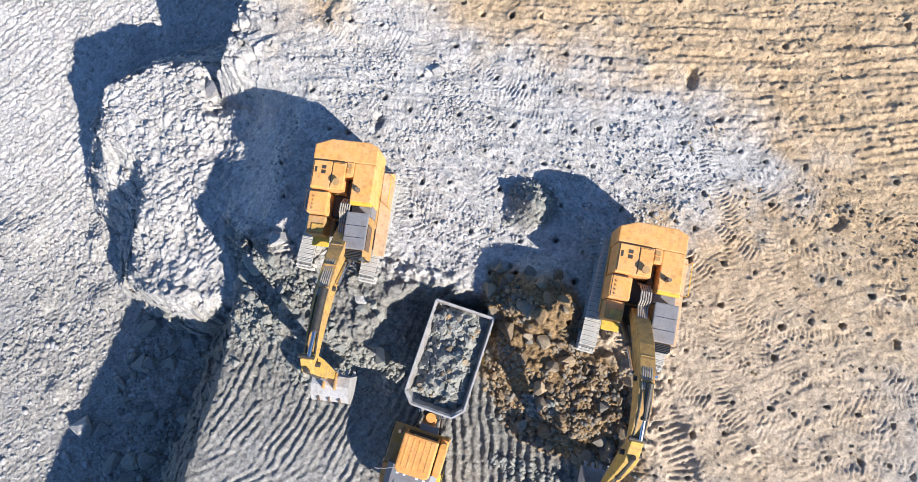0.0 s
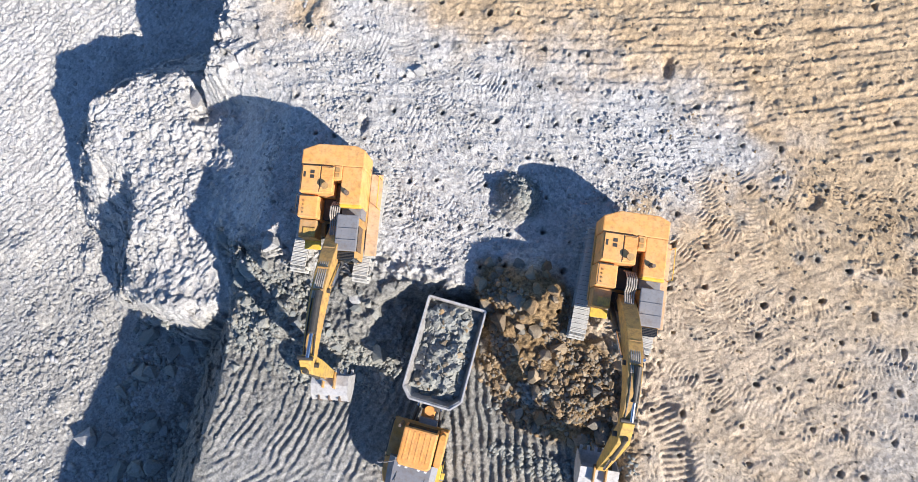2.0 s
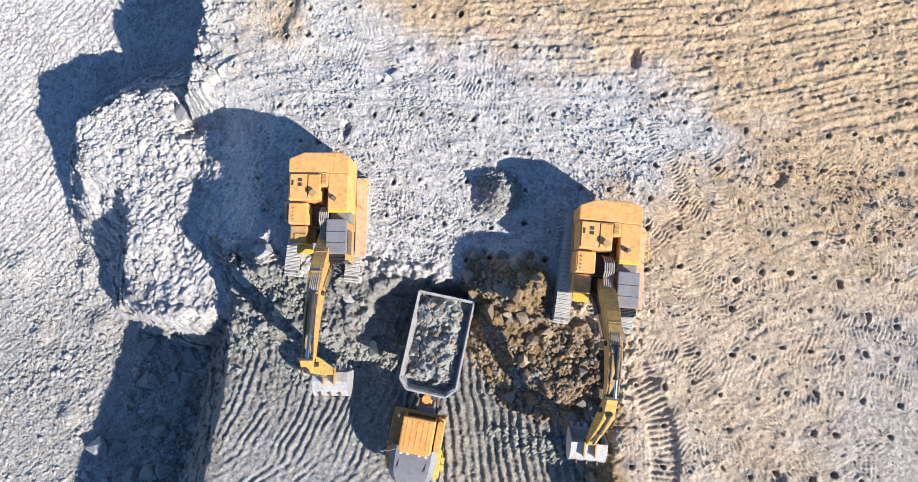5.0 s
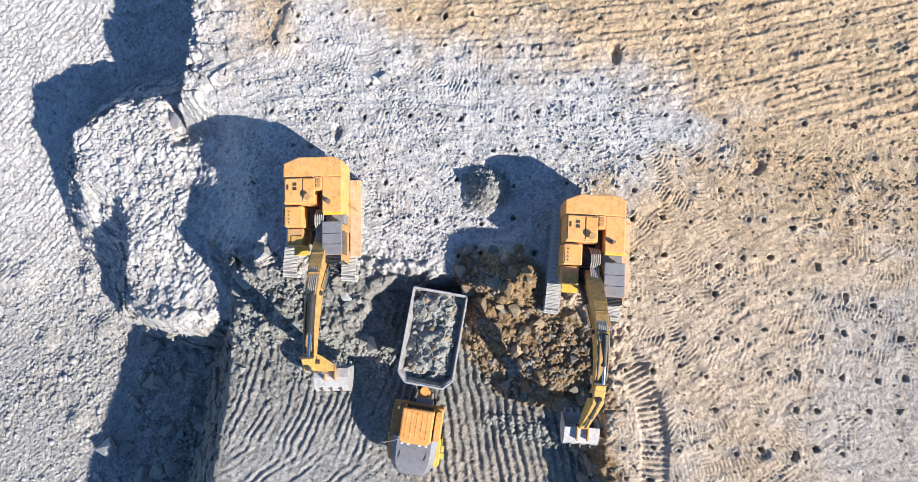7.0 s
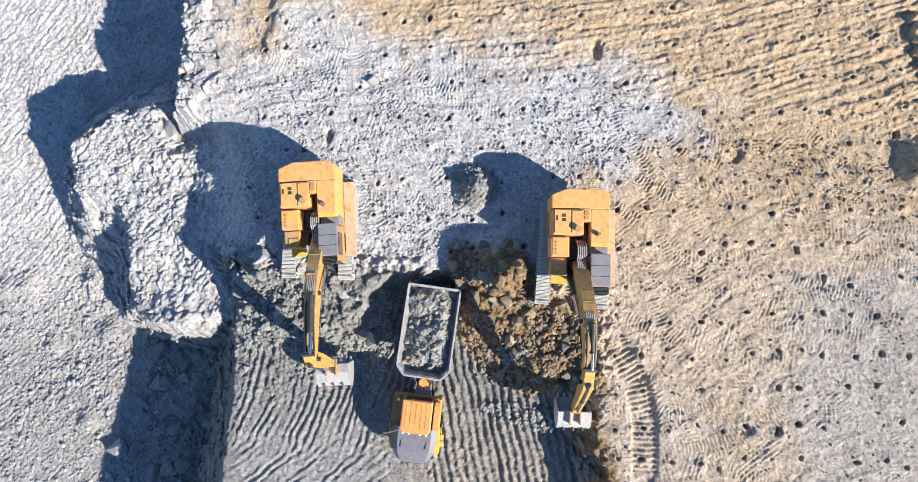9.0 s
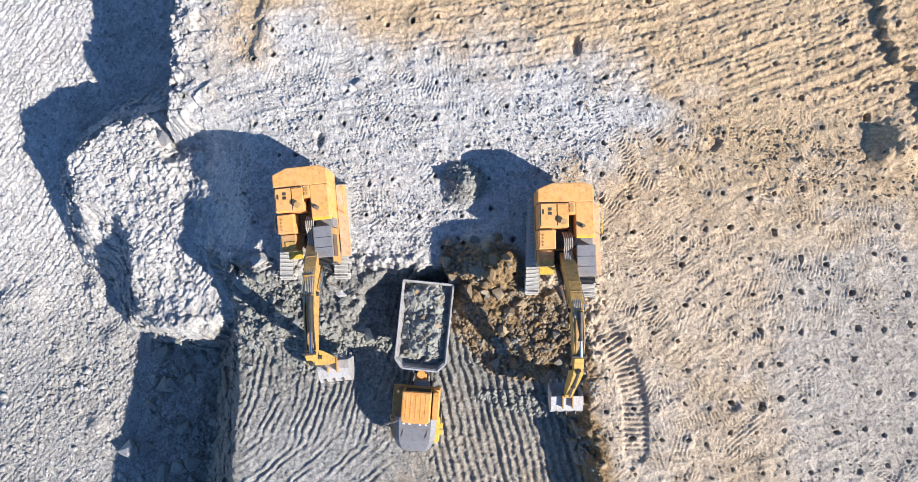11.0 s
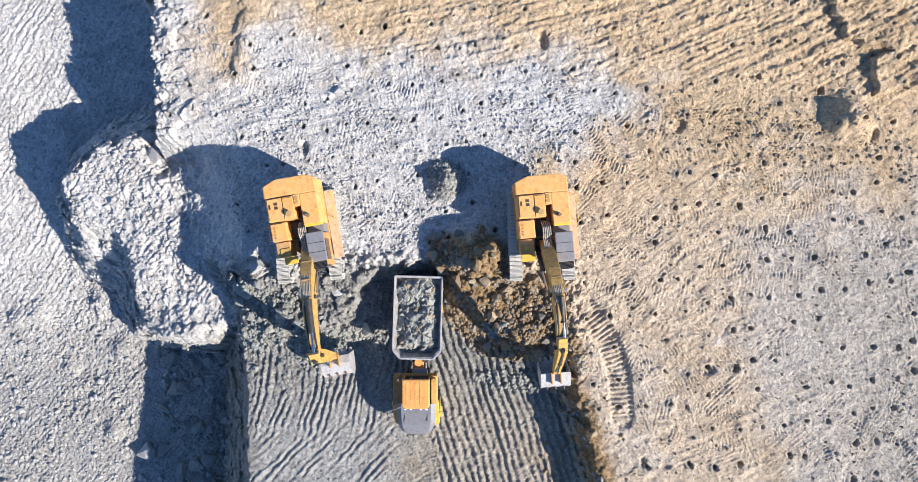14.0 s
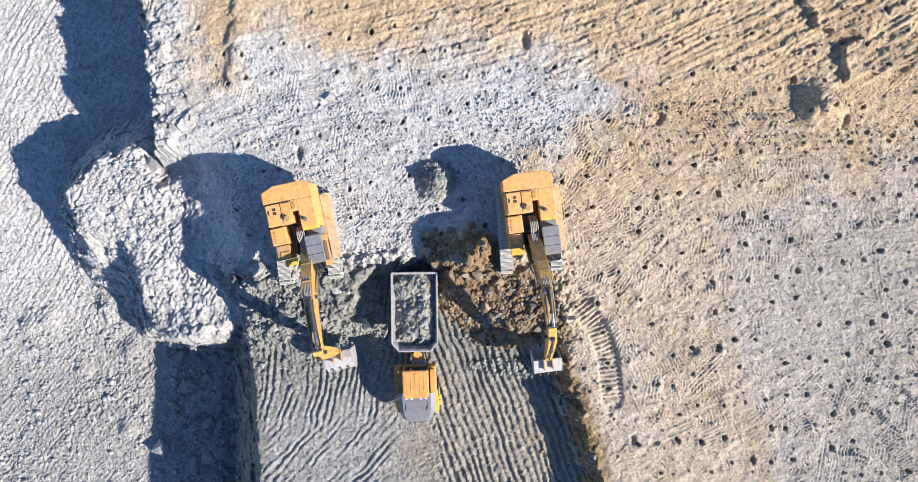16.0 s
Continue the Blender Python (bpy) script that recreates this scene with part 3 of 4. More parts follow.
def beam(stations, bevel=0.03):
    """A box girder in the plane x = 0: stations of forward reach, height, half depth, half width."""
    bm = bmesh.new()
    rings = []
    for i, (r, z, hd, hw) in enumerate(stations):
        p, q = stations[max(i - 1, 0)], stations[min(i + 1, len(stations) - 1)]
        d = Vector((q[0] - p[0], q[1] - p[1])).normalized()
        n = Vector((-d.y, d.x))
        up, dn = Vector((r, z)) + n * hd, Vector((r, z)) - n * hd
        rings.append([bm.verts.new((sx * hw, -v.x, v.y)) for sx, v in ((-1, up), (1, up), (1, dn), (-1, dn))])
    for a, b in zip(rings, rings[1:]):
        for i in range(4):
            bm.faces.new((a[i], a[(i + 1) % 4], b[(i + 1) % 4], b[i]))
    bm.faces.new(rings[0])
    bm.faces.new(rings[-1][::-1])
    bmesh.ops.recalc_face_normals(bm, faces=bm.faces)
    sharp = [e for e in bm.edges if len(e.link_faces) == 2 and e.calc_face_angle(0) > 0.6]
    bmesh.ops.bevel(bm, geom=sharp, offset=bevel, segments=2, affect="EDGES", profile=0.6)
    return bm


# ---- excavators ----
def track_path(length, high, r, n):
    """Places and turns of n shoes round a crawler track: forward, height, angle."""
    flat = length - 2 * r
    loop = 2 * flat + 2 * math.pi * r
    out = []
    for i in range(n):
        s = i * loop / n
        if s < flat:
            out.append((-flat / 2 + s, high, 0.0))
        elif s < flat + math.pi * r:
            a = (s - flat) / r
            out.append((flat / 2 + r * math.sin(a), high - r + r * math.cos(a), -a))
        elif s < 2 * flat + math.pi * r:
            out.append((flat / 2 - (s - flat - math.pi * r), high - 2 * r, math.pi))
        else:
            a = (s - 2 * flat - math.pi * r) / r
            out.append((-flat / 2 - r * math.sin(a), high - r - r * math.cos(a), math.pi - a))
    return out


def shoe_mesh():
    bm = box(-0.45, 0.45, -0.125, 0.125, -0.03, 0.02, 0.0)
    for y in (-0.08, 0.0, 0.08):
        box(-0.45, 0.45, y - 0.012, y + 0.012, 0.02, 0.055, 0.0, bm)
    return mesh_of("shoe", bm, SHOE)


SHOE_MESH = shoe_mesh()


BUCKET_SIDE = [(0.0, 0.05), (0.55, 0.02), (1.05, -0.25), (1.32, -0.75), (1.28, -1.25), (0.95, -1.62), (0.45, -1.78), (-0.35, -1.72)]


def bucket_shell(width):
    """The bent plate of a bucket: hinge at the origin, mouth to the rear."""
    bm = bmesh.new()
    hw = width / 2 - 0.04
    rings = []
    for r, z in BUCKET_SIDE:
        q, w = r * 0.93 - 0.02, z * 0.95 - 0.05
        rings.append([bm.verts.new(v) for v in ((-hw, -r, z), (hw, -r, z), (hw, -q, w), (-hw, -q, w))])
    for a, b in zip(rings, rings[1:]):
        for k in range(4):
            bm.faces.new((a[k], a[(k + 1) % 4], b[(k + 1) % 4], b[k]))
    bm.faces.new(rings[0])
    bm.faces.new(rings[-1][::-1])
    return bm


def bucket_cheek(x):
    bm = bmesh.new()
    a = [bm.verts.new((x - 0.035, -r * 1.02, z * 1.02)) for r, z in BUCKET_SIDE]
    b = [bm.verts.new((x + 0.035, -r * 1.02, z * 1.02)) for r, z in BUCKET_SIDE]
    n = len(a)
    bm.faces.new(a[::-1])
    bm.faces.new(b)
    for k in range(n):
        bm.faces.new((a[k], a[(k + 1) % n], b[(k + 1) % n], b[k]))
    return bm


def two_point(r0, z0, r1, z1, x=0.0):
    return Vector((x, -r0, z0)), Vector((x, -r1, z1))


def ram(house, name, a, b, r, out, label="", m=None):
    """A hydraulic cylinder from a to b; out: the share of its length that is bare rod."""
    cut = a.lerp(b, 1 - out)
    body = part(name, rod(a, cut, r, 14, rod(a.lerp(b, 1 - out - 0.03), cut + (b - a) * 0.004, r * 1.18, 14)), DARK, house, label, m)
    part("piston_rod", rod(cut, b, r * 0.6, 12), CHROME, body, "bright chrome rod")
    return body


def excavator(at, track_yaw, yaw, boom_x, boom_line, stick_line, bucket_at, bucket_turn, label):
    """A large crawler excavator. boom_line and stick_line: reach and height of foot, knee and tip, and of pin, tail and end."""
    top = thing("excavator", pose(*at), label, "excavator", "excavators loading the truck")
    low = pose(0, 0, 0, 0, 0, track_yaw)
    for sx in (-1, 1):
        t = part("track", box(sx * 1.85 - 0.24, sx * 1.85 + 0.24, -2.6, 2.6, 0.3, 0.95, 0.08), DARK, top, "dusty steel crawler track", low)
        for f, z, a in track_path(6.4, 1.14, 0.55, 52):
            s = part("shoe", SHOE_MESH, None, t)
            s.matrix_basis = Matrix.Translation((sx * 1.85, -f, z)) @ Matrix.Rotation(a, 4, "X")
        for f, r, nm in ((-2.62, 0.46, "sprocket"), (2.62, 0.44, "idler")):
            part(nm, rod((sx * 1.85 - 0.2, -f, 0.6), (sx * 1.85 + 0.2, -f, 0.6), r, 18), DARK, t)
    bm = box(-1.65, 1.65, -0.9, 0.9, 0.5, 1.05, 0.08)
    rod((0, 0, 0.9), (0, 0, 1.45), 1.25, 28, bm)
    part("track_frame", bm, DARK, top, "dark greasy steel frame", low)
    h = pose(0, 0, 0, 0, 0, yaw)

    def add(name, bm, mat, text=""):
        return part(name, bm, mat, top, text, h)

    add("deck", prism([(-1.8, -0.9), (-0.55, -1.0), (-0.55, -0.2), (0.45, -0.2), (0.45, -0.4), (1.8, -0.4), (1.8, 3.2), (-1.8, 3.2)], 1.4, 1.75, 0.04), PAINT_DARK)
    add("counterweight", prism([(-1.8, 2.72), (1.8, 2.72), (1.8, 3.72), (1.25, 3.98), (-0.9, 3.98), (-1.8, 3.6)], 1.45, 3.55, 0.08, None, 0.02), PAINT, "rounded orange cast counterweight")
    hood = add("engine_hood", box(-1.72, 0.18, 1.12, 2.74, 1.7, 3.62, 0.07, None, (0.03, 0.03)), PAINT)
    add("hood_bridge", box(0.16, 0.58, 1.95, 2.74, 2.6, 3.6, 0.04), PAINT)
    # its dark brown carries the recess's shade in the colour
    add("muffler", rod((0.36, 0.75, 2.75), (0.36, 1.9, 2.75), 0.17, 16), SHADED_BROWN, "brown muffler, darkened by the painted shade of its recess")
    add("hood_lip", box(0.6, 1.76, 0.48, 0.64, 3.1, 3.5, 0.04), PAINT_YELLOW, "bright yellow edge of the side hood")
    add("side_hood", box(0.55, 1.78, 0.62, 2.74, 1.7, 3.56, 0.06, None, (0.04, 0.0)), PAINT)
    tank = add("fuel_tank", box(-1.78, -0.62, -0.2, 1.08, 1.7, 3.3, 0.07, None, (0.03, 0.03)), PAINT)
    # the dark paint includes the shade of cab and boom
    add("tool_box", box(-1.72, -0.75, -1.25, -0.24, 1.5, 2.85, 0.05), PAINT_DARK)
    add("step", box(-1.6, -0.66, -1.78, -1.28, 1.75, 1.87, 0.03), PAINT_YELLOW, "bright yellow step plate")
    add("step", box(-1.45, -0.78, -1.15, -0.7, 2.86, 2.92, 0.02), PAINT_STICK, "scuffed yellow step plate")
    add("pump_bay", box(-0.58, 0.5, -0.1, 1.1, 1.72, 2.35, 0.04), BLACK)
    # lids and seams on the hoods
    for x0, x1, y0, y1, z in ((-1.6, -0.62, 1.24, 2.66, 3.63), (-0.55, 0.12, 1.3, 2.6, 3.63)):
        part("lid", box(x0, x1, y0, y1, z - 0.02, z + 0.035, 0.02), PAINT, hood)
    for x0, x1, y0, y1 in ((-1.52, -1.4, 2.0, 2.3), (-1.15, -0.92, 1.95, 2.14), (-1.15, -0.92, 2.22, 2.41), (0.22, 0.46, 2.1, 2.3), (0.22, 0.46, 2.38, 2.62)):
        part("vent", box(x0, x1, y0, y1, 3.58 if x0 > 0 else 3.64, 3.625 if x0 > 0 else 3.68, 0.0), PAINT_DARK if x0 > 0 else DARK, hood, "dark ventilation grille")
    for x0, x1, y0, y1 in ((-1.7, 0.1, 2.66, 2.70), (-0.61, -0.58, 1.2, 2.66), (-1.62, -1.59, 1.3, 2.6)):
        part("panel_gap", box(x0, x1, y0, y1, 3.6, 3.632, 0.0), DARK, hood)
    for k in range(4):
        part("filler_cap", rod((-1.45, 0.05 + 0.22 * k, 3.3), (-1.45, 0.05 + 0.22 * k, 3.35), 0.045, 10), PAINT_DARK, tank)
    part("latch", box(-1.7, -0.9, 1.0, 1.06, 3.3, 3.35, 0.0), DARK, tank)
    add("exhaust_pipe", rod((0.95, 1.25, 3.5), (1.0, 1.2, 4.05), 0.1, 12, rod((0.95, 1.25, 3.4), (0.96, 1.24, 3.7), 0.14, 12)), RUST, "rusty exhaust stack")
    add("air_intake", rod((-0.2, 1.5, 3.6), (-0.2, 1.5, 3.9), 0.13, 12, rod((-0.2, 1.5, 3.82), (-0.2, 1.5, 3.92), 0.2, 12)), PAINT_DARK)
    add("catwalk", box(1.82, 2.5, -1.9, 2.9, 1.48, 1.56, 0.02), DUSTY_DECK, "dusty side walkway with worn paint")
    for y0, y1 in ((0.8, 2.6),):
        pts = [(2.46, y0, 1.55), (2.46, y0, 2.5), (2.46, y1, 2.5), (2.46, y1, 1.55)]
        add("handrail", pipe(pts, 0.025, 6), PAINT_YELLOW)
    add("handrail", pipe([(-1.74, -0.1, 3.3), (-1.74, -0.1, 3.75), (-1.74, 1.0, 3.75), (-1.74, 1.0, 3.3)], 0.022, 6), DARK)
    # cab
    cab = add("cab", prism([(0.62, -2.25), (0.8, -2.4), (1.58, -2.4), (1.75, -2.25), (1.75, 0.0), (0.62, 0.0)], 1.5, 3.45, 0.06, None, 0.03), PAINT_DARK, "operator's cab with grey guarded roof")
    part("cab_roof", prism([(0.58, -1.95), (1.78, -1.95), (1.78, 0.04), (0.58, 0.04)], 3.45, 3.62, 0.06), GREY_ROOF, cab, "weathered grey steel roof")
    for y in (-1.35, -0.72):
        part("roof_rib", box(0.62, 1.74, y - 0.02, y + 0.02, 3.62, 3.66, 0.0), GREY_ROOF, cab)
    part("windscreen", prism([(0.68, -2.3), (0.83, -2.44), (1.55, -2.44), (1.69, -2.3), (1.69, -1.98), (0.68, -1.98)], 2.0, 3.5, 0.03), GLASS, cab, "dark dusty glass")
    part("side_window", box(1.74, 1.77, -1.9, -0.5, 2.3, 3.3, 0.0), GLASS, cab)
    for k in range(5):
        part("guard_bar", box(0.7, 1.67, -2.36 + 0.08 * k, -2.33 + 0.08 * k, 3.5, 3.54, 0.0), DARK, cab)
    add("cab_riser", box(0.62, 1.75, 0.02, 0.6, 1.7, 2.9, 0.04), GREY_ROOF, "grey louvred box behind the cab")
    add("mirror", box(1.86, 2.02, -2.5, -2.44, 2.9, 3.3, 0.02, pipe([(1.7, -2.3, 3.2), (1.94, -2.47, 3.2)], 0.02)), DARK)
    # boom, stick, bucket
    h = h @ Matrix.Translation((boom_x, 0, 0))
    (fr, fz), (kr, kz), (tr, tz) = boom_line
    lerp = lambda a, b, t: a + (b - a) * t
    cr, cz = 2 * kr - (fr + tr) / 2, 2 * kz - (fz + tz) / 2          # the curve runs through the knee
    curve = lambda t: (fr * (1 - t) ** 2 + 2 * cr * t * (1 - t) + tr * t * t, fz * (1 - t) ** 2 + 2 * cz * t * (1 - t) + tz * t * t)
    stations = [(*curve(k / 10), 0.22 + 0.36 * math.sin(math.pi * (k / 10) ** 0.85), 0.42 - 0.012 * k) for k in range(11)]
    boom = add("boom", beam(stations, 0.04), PAINT_BOOM, "worn orange box-section boom")
    for r, z in ((fr, fz), (kr, kz + 0.1), (tr, tz)):
        part("pin", rod((-0.5, -r, z), (0.5, -r, z), 0.13, 14), DARK, boom)
    for x in (-0.24, -0.12, 0.0, 0.12, 0.24):
        pts = [(x, 0.95, 2.4), (x, 0.8, 3.0), (x, 0.45, 3.45), (x, 0.0, 3.5), (x, -0.3, 3.2)]
        for t in (0.08, 0.2, 0.32, 0.44, 0.56):
            pts.append((x * 0.85, -curve(t)[0], curve(t)[1] + 0.27 + 0.36 * math.sin(math.pi * t ** 0.85)))
        part("hose", pipe(pts, 0.045, 7), HOSE, boom, "dusty black hydraulic hose")
    for x in (-0.2, 0.26):
        pts = [(x, -curve(t)[0], curve(t)[1] + 0.25 + 0.36 * math.sin(math.pi * t ** 0.85)) for t in (0.5, 0.62, 0.74, 0.86, 0.96)]
        part("hydraulic_line", pipe(pts, 0.04, 6), DARK, boom)
    for t in (0.18, 0.34, 0.5):
        r, z = curve(t)[0], curve(t)[1] + 0.22 + 0.36 * math.sin(math.pi * t ** 0.85)
        part("hose_clamp", box(-0.3, 0.3, -r - 0.05, -r + 0.05, z - 0.08, z + 0.13, 0.02), PAINT_DARK, boom)
    for x in (-0.55, 0.55):
        a, b = two_point(fr + 0.35, fz - 0.75, kr - 0.25, kz - 0.05, x)
        ram(top, "boom_cylinder", a, b, 0.15, 0.45, "dark steel hydraulic cylinder", h)
    (pr, pz), (ar, az), (er, ez) = stick_line                       # boom pin, tail above it, far end
    stick = add("stick", beam([(ar, az, 0.16, 0.28), (pr, pz, 0.46, 0.3), (lerp(pr, er, 0.35), lerp(pz, ez, 0.35), 0.42, 0.28), (er, ez, 0.2, 0.24)], 0.04), PAINT_STICK, "yellow stick with worn paint")
    for r, z in ((ar, az), (er, ez)):
        part("pin", rod((-0.38, -r, z), (0.38, -r, z), 0.11, 12), DARK, stick)
    a, b = two_point(lerp(kr, tr, 0.02), lerp(kz, tz, 0.02) + 0.78, ar, az + 0.05, 0.12)
    ram(top, "stick_cylinder", a, b, 0.17, 0.36, "dark cylinder with bluish chrome rod", h)
    a, b = two_point(lerp(ar, pr, 0.5) + 0.45, lerp(az, pz, 0.5) + 0.2, lerp(pr, er, 0.78) + 0.42, lerp(pz, ez, 0.78))
    ram(top, "bucket_cylinder", a, b, 0.13, 0.4, "dark steel hydraulic cylinder", h)
    br, bz = bucket_at
    bm = h @ Matrix.Translation((0, -br, bz)) @ Matrix.Rotation(radians(bucket_turn), 4, "X")
    bucket = part("bucket", bucket_shell(2.05), WORN, top, "wide bucket of scraped bare steel", bm)
    for x in (-1.02, 1.02):
        part("side_plate", bucket_cheek(x), WORN, bucket)
    for x in (-0.32, 0.32):
        part("hinge_ear", box(x - 0.05, x + 0.05, -0.75, 0.15, -0.1, 0.32, 0.02), PAINT_DARK, bucket)
    for x in (-0.6, 0, 0.6):
        part("wear_strip", box(x - 0.04, x + 0.04, -1.36, -1.0, -1.2, -0.35, 0.0), RUST, bucket)
    for k in range(5):
        x = -0.84 + 0.42 * k
        tooth = box(x - 0.08, x + 0.08, 0.2, 0.62, -1.80, -1.66, 0.02)
        part("tooth", tooth, WORN, bucket)
    return top


excavator((-9.9, 5.05, 0.0), 2, 7.2, 0.38, ((0.55, 2.3), (4.2, 4.5), (7.95, 5.2)), ((7.95, 5.2), (7.6, 5.95), (8.75, 0.75)), (8.8, 0.65), -12,
          "orange crawler excavator reaching down to the truck floor")
excavator((6.75, 4.35, 0.0), -1, 2.5, 0.1, ((0.55, 2.3), (3.9, 5.5), (7.3, 5.2)), ((7.3, 5.2), (6.55, 6.0), (9.7, 1.2)), (9.8, 1.1), 8,
          "orange crawler excavator with raised boom on the bench")


# ---- articulated dump truck ----
def wheel(parent, x, y, m=None):
    bm = rod((x - 0.36, y, 0.93), (x + 0.36, y, 0.93), 0.93, 28)
    for k in range(24):
        a = 2 * math.pi * k / 24
        c = Vector((x, y + 0.95 * math.sin(a), 0.93 + 0.95 * math.cos(a)))
        for s in (-1, 1):
            rod(c + Vector((s * 0.36, 0, 0)), c + Vector((s * 0.03, 0.08, 0)), 0.045, 5, bm)
    w = part("wheel", rod((x - 0.2, y, 0.93), (x + 0.2, y, 0.93), 0.2, 16), DARK, parent, "", m)
    part("tyre", bm, BLACK, w, "black lugged tyre grey with dust")
    part("rim", rod((x - 0.385, y, 0.93), (x + 0.385, y, 0.93), 0.45, 20), PAINT_YELLOW, w)


def dump_truck():
    fz = -2.55
    truck = thing("dump_truck", pose(-2.3, -1.05, fz, 0, 0, -4.2), "orange articulated dump truck with worn steel tipping body", "truck")
    # tipping body: outline at the rim and at the bottom
    rim = [(-1.72, 2.9), (1.72, 2.9), (1.72, -2.45), (1.2, -3.0), (-1.2, -3.0), (-1.72, -2.45)]
    low = [(-1.2, 2.85), (1.2, 2.85), (1.2, -2.2), (0.9, -2.5), (-0.9, -2.5), (-1.2, -2.2)]
    top_z = [3.35, 3.35, 3.55, 3.62, 3.62, 3.55]
    bm = bmesh.new()
    rings = []
    for k, drop, zz in ((1.0, low, 1.55), (1.0, rim, None), (0.945, rim, None), (0.945, low, 1.65)):
        rings.append([bm.verts.new((x * k, y * k, (top_z[i] if zz is None else zz))) for i, (x, y) in enumerate(drop)])
    for a, b in zip(rings, rings[1:]):
        for i in range(6):
            bm.faces.new((a[i], a[(i + 1) % 6], b[(i + 1) % 6], b[i]))
    bm.faces.new(rings[0][::-1])
    bm.faces.new(rings[-1])
    body = part("tipping_body", bm, BODY_STEEL, truck, "scraped steel tipping body, bright inside")
    for i in range(6):
        (x0, y0), (x1, y1) = rim[i], rim[(i + 1) % 6]
        a, b = Vector((x0 * 0.985, y0 * 0.985, top_z[i] + 0.02)), Vector((x1 * 0.985, y1 * 0.985, top_z[(i + 1) % 6] + 0.02))
        d = (b - a).normalized()
        n = Vector((-d.y, d.x, 0)) * 0.058
        bb = bmesh.new()
        vs = [bb.verts.new(p + Vector((0, 0, zz))) for zz in (-0.07, 0.05) for p in (a - n, b - n, b + n, a + n)]
        for f in ((0, 1, 2, 3), (4, 5, 6, 7), (0, 1, 5, 4), (1, 2, 6, 5), (2, 3, 7, 6), (3, 0, 4, 7)):
            bb.faces.new([vs[q] for q in f])
        bmesh.ops.recalc_face_normals(bb, faces=bb.faces)
        bmesh.ops.bevel(bb, geom=bb.edges[:], offset=0.02, segments=2, affect="EDGES")
        part("rim_rail", bb, WORN, body, "bare rim rail polished by rock")
    for sx in (-1, 1):
        for y in (-1.6, -0.4, 0.8, 2.0):
            rib = box(sx * 1.52 - 0.06, sx * 1.52 + 0.06, y - 0.09, y + 0.09, 1.7, 3.2, 0.02)
            for v in rib.verts:
                v.co.x += sx * (v.co.z - 2.45) * 0.289
            part("side_rib", rib, PAINT_DARK, body)
        part("front_corner_plate", prism([(sx * 1.2, -3.0), (sx * 1.7, -2.47), (sx * 1.55, -2.35), (sx * 1.05, -2.9)], 3.53, 3.6, 0.0), WORN, body)
    part("chassis", box(-0.5, 0.5, -3.6, 2.5, 0.85, 1.45, 0.05), DARK, truck)
    for y in (0.55, 2.35):
        for sx in (-1, 1):
            wheel(truck, sx * 1.3, y)
        part("axle", rod((-1.2, y, 0.93), (1.2, y, 0.93), 0.16, 12), DARK, truck)
    # tractor, turned a little against the body
    m = Matrix.Translation((-0.03, -5.85, 0)) @ Matrix.Rotation(radians(1.5), 4, "Z")

    def add(name, bm, mat, text="", on=truck):
        return part(name, bm, mat, on, text, m if on is truck else None)

    add("hitch", rod((0.1, 2.25, 0.9), (0.1, 2.25, 1.75), 0.28, 16, box(-0.35, 0.45, 1.6, 2.6, 0.95, 1.3, 0.04)), PAINT_TRUCK, "orange pivot between tractor and body")
    for x in (-0.75, 0.85):
        ram(truck, "steering_cylinder", Vector((x, 1.4, 1.2)), Vector((x * 0.8, 2.9, 1.2)), 0.09, 0.4, "", m)
    add("heat_shield", box(-0.35, 0.75, 1.45, 1.85, 1.5, 1.9, 0.05), GREY_ROOF)
    add("tractor_frame", box(-0.6, 0.6, -2.6, 1.6, 0.75, 1.4, 0.05), DARK)
    for sx in (-1, 1):
        wheel(truck, sx * 1.3, -0.9, m)
    # the dark paint includes the shade beside the cab
    add("platform", box(-1.72, 1.55, -0.75, 1.5, 1.65, 1.95, 0.05), PAINT_DARK, "dusty orange deck round the cab, its shade in the darker paint")
    add("fender", prism([(-1.72, -0.8), (-1.4, -0.75), (-1.38, -2.2), (-1.5, -2.2), (-1.72, -1.6)], 1.5, 1.98, 0.04), PAINT_TRUCK)
    add("mudguard", prism([(1.3, -0.45), (1.62, -0.5), (1.68, -2.15), (1.32, -2.3)], 1.5, 1.95, 0.04), PAINT_YELLOW, "bright yellow mudguard")
    for y in (-1.2, -1.65):
        add("tread_plate", box(1.58, 1.86, y - 0.18, y + 0.18, 1.35, 1.45, 0.02), PAINT_YELLOW, "bright yellow tread plate")
    hood = bmesh.new()
    rows = []
    for y, w, z in ((-0.55, 1.42, 2.62), (-1.3, 1.42, 2.56), (-2.1, 1.36, 2.42), (-2.65, 1.12, 2.2), (-2.95, 0.86, 1.9)):
        rows.append([hood.verts.new((x, y, zz)) for x, zz in ((-w, 1.45), (-w, z - 0.28), (-w * 0.76, z), (w * 0.76, z), (w, z - 0.28), (w, 1.45))])
    for a, b in zip(rows, rows[1:]):
        for i in range(5):
            hood.faces.new((a[i], a[i + 1], b[i + 1], b[i]))
    hood.faces.new(rows[0])
    hood.faces.new(rows[-1])
    hood = add("hood", hood, HOOD_GREY, "dark grey sloping engine hood")
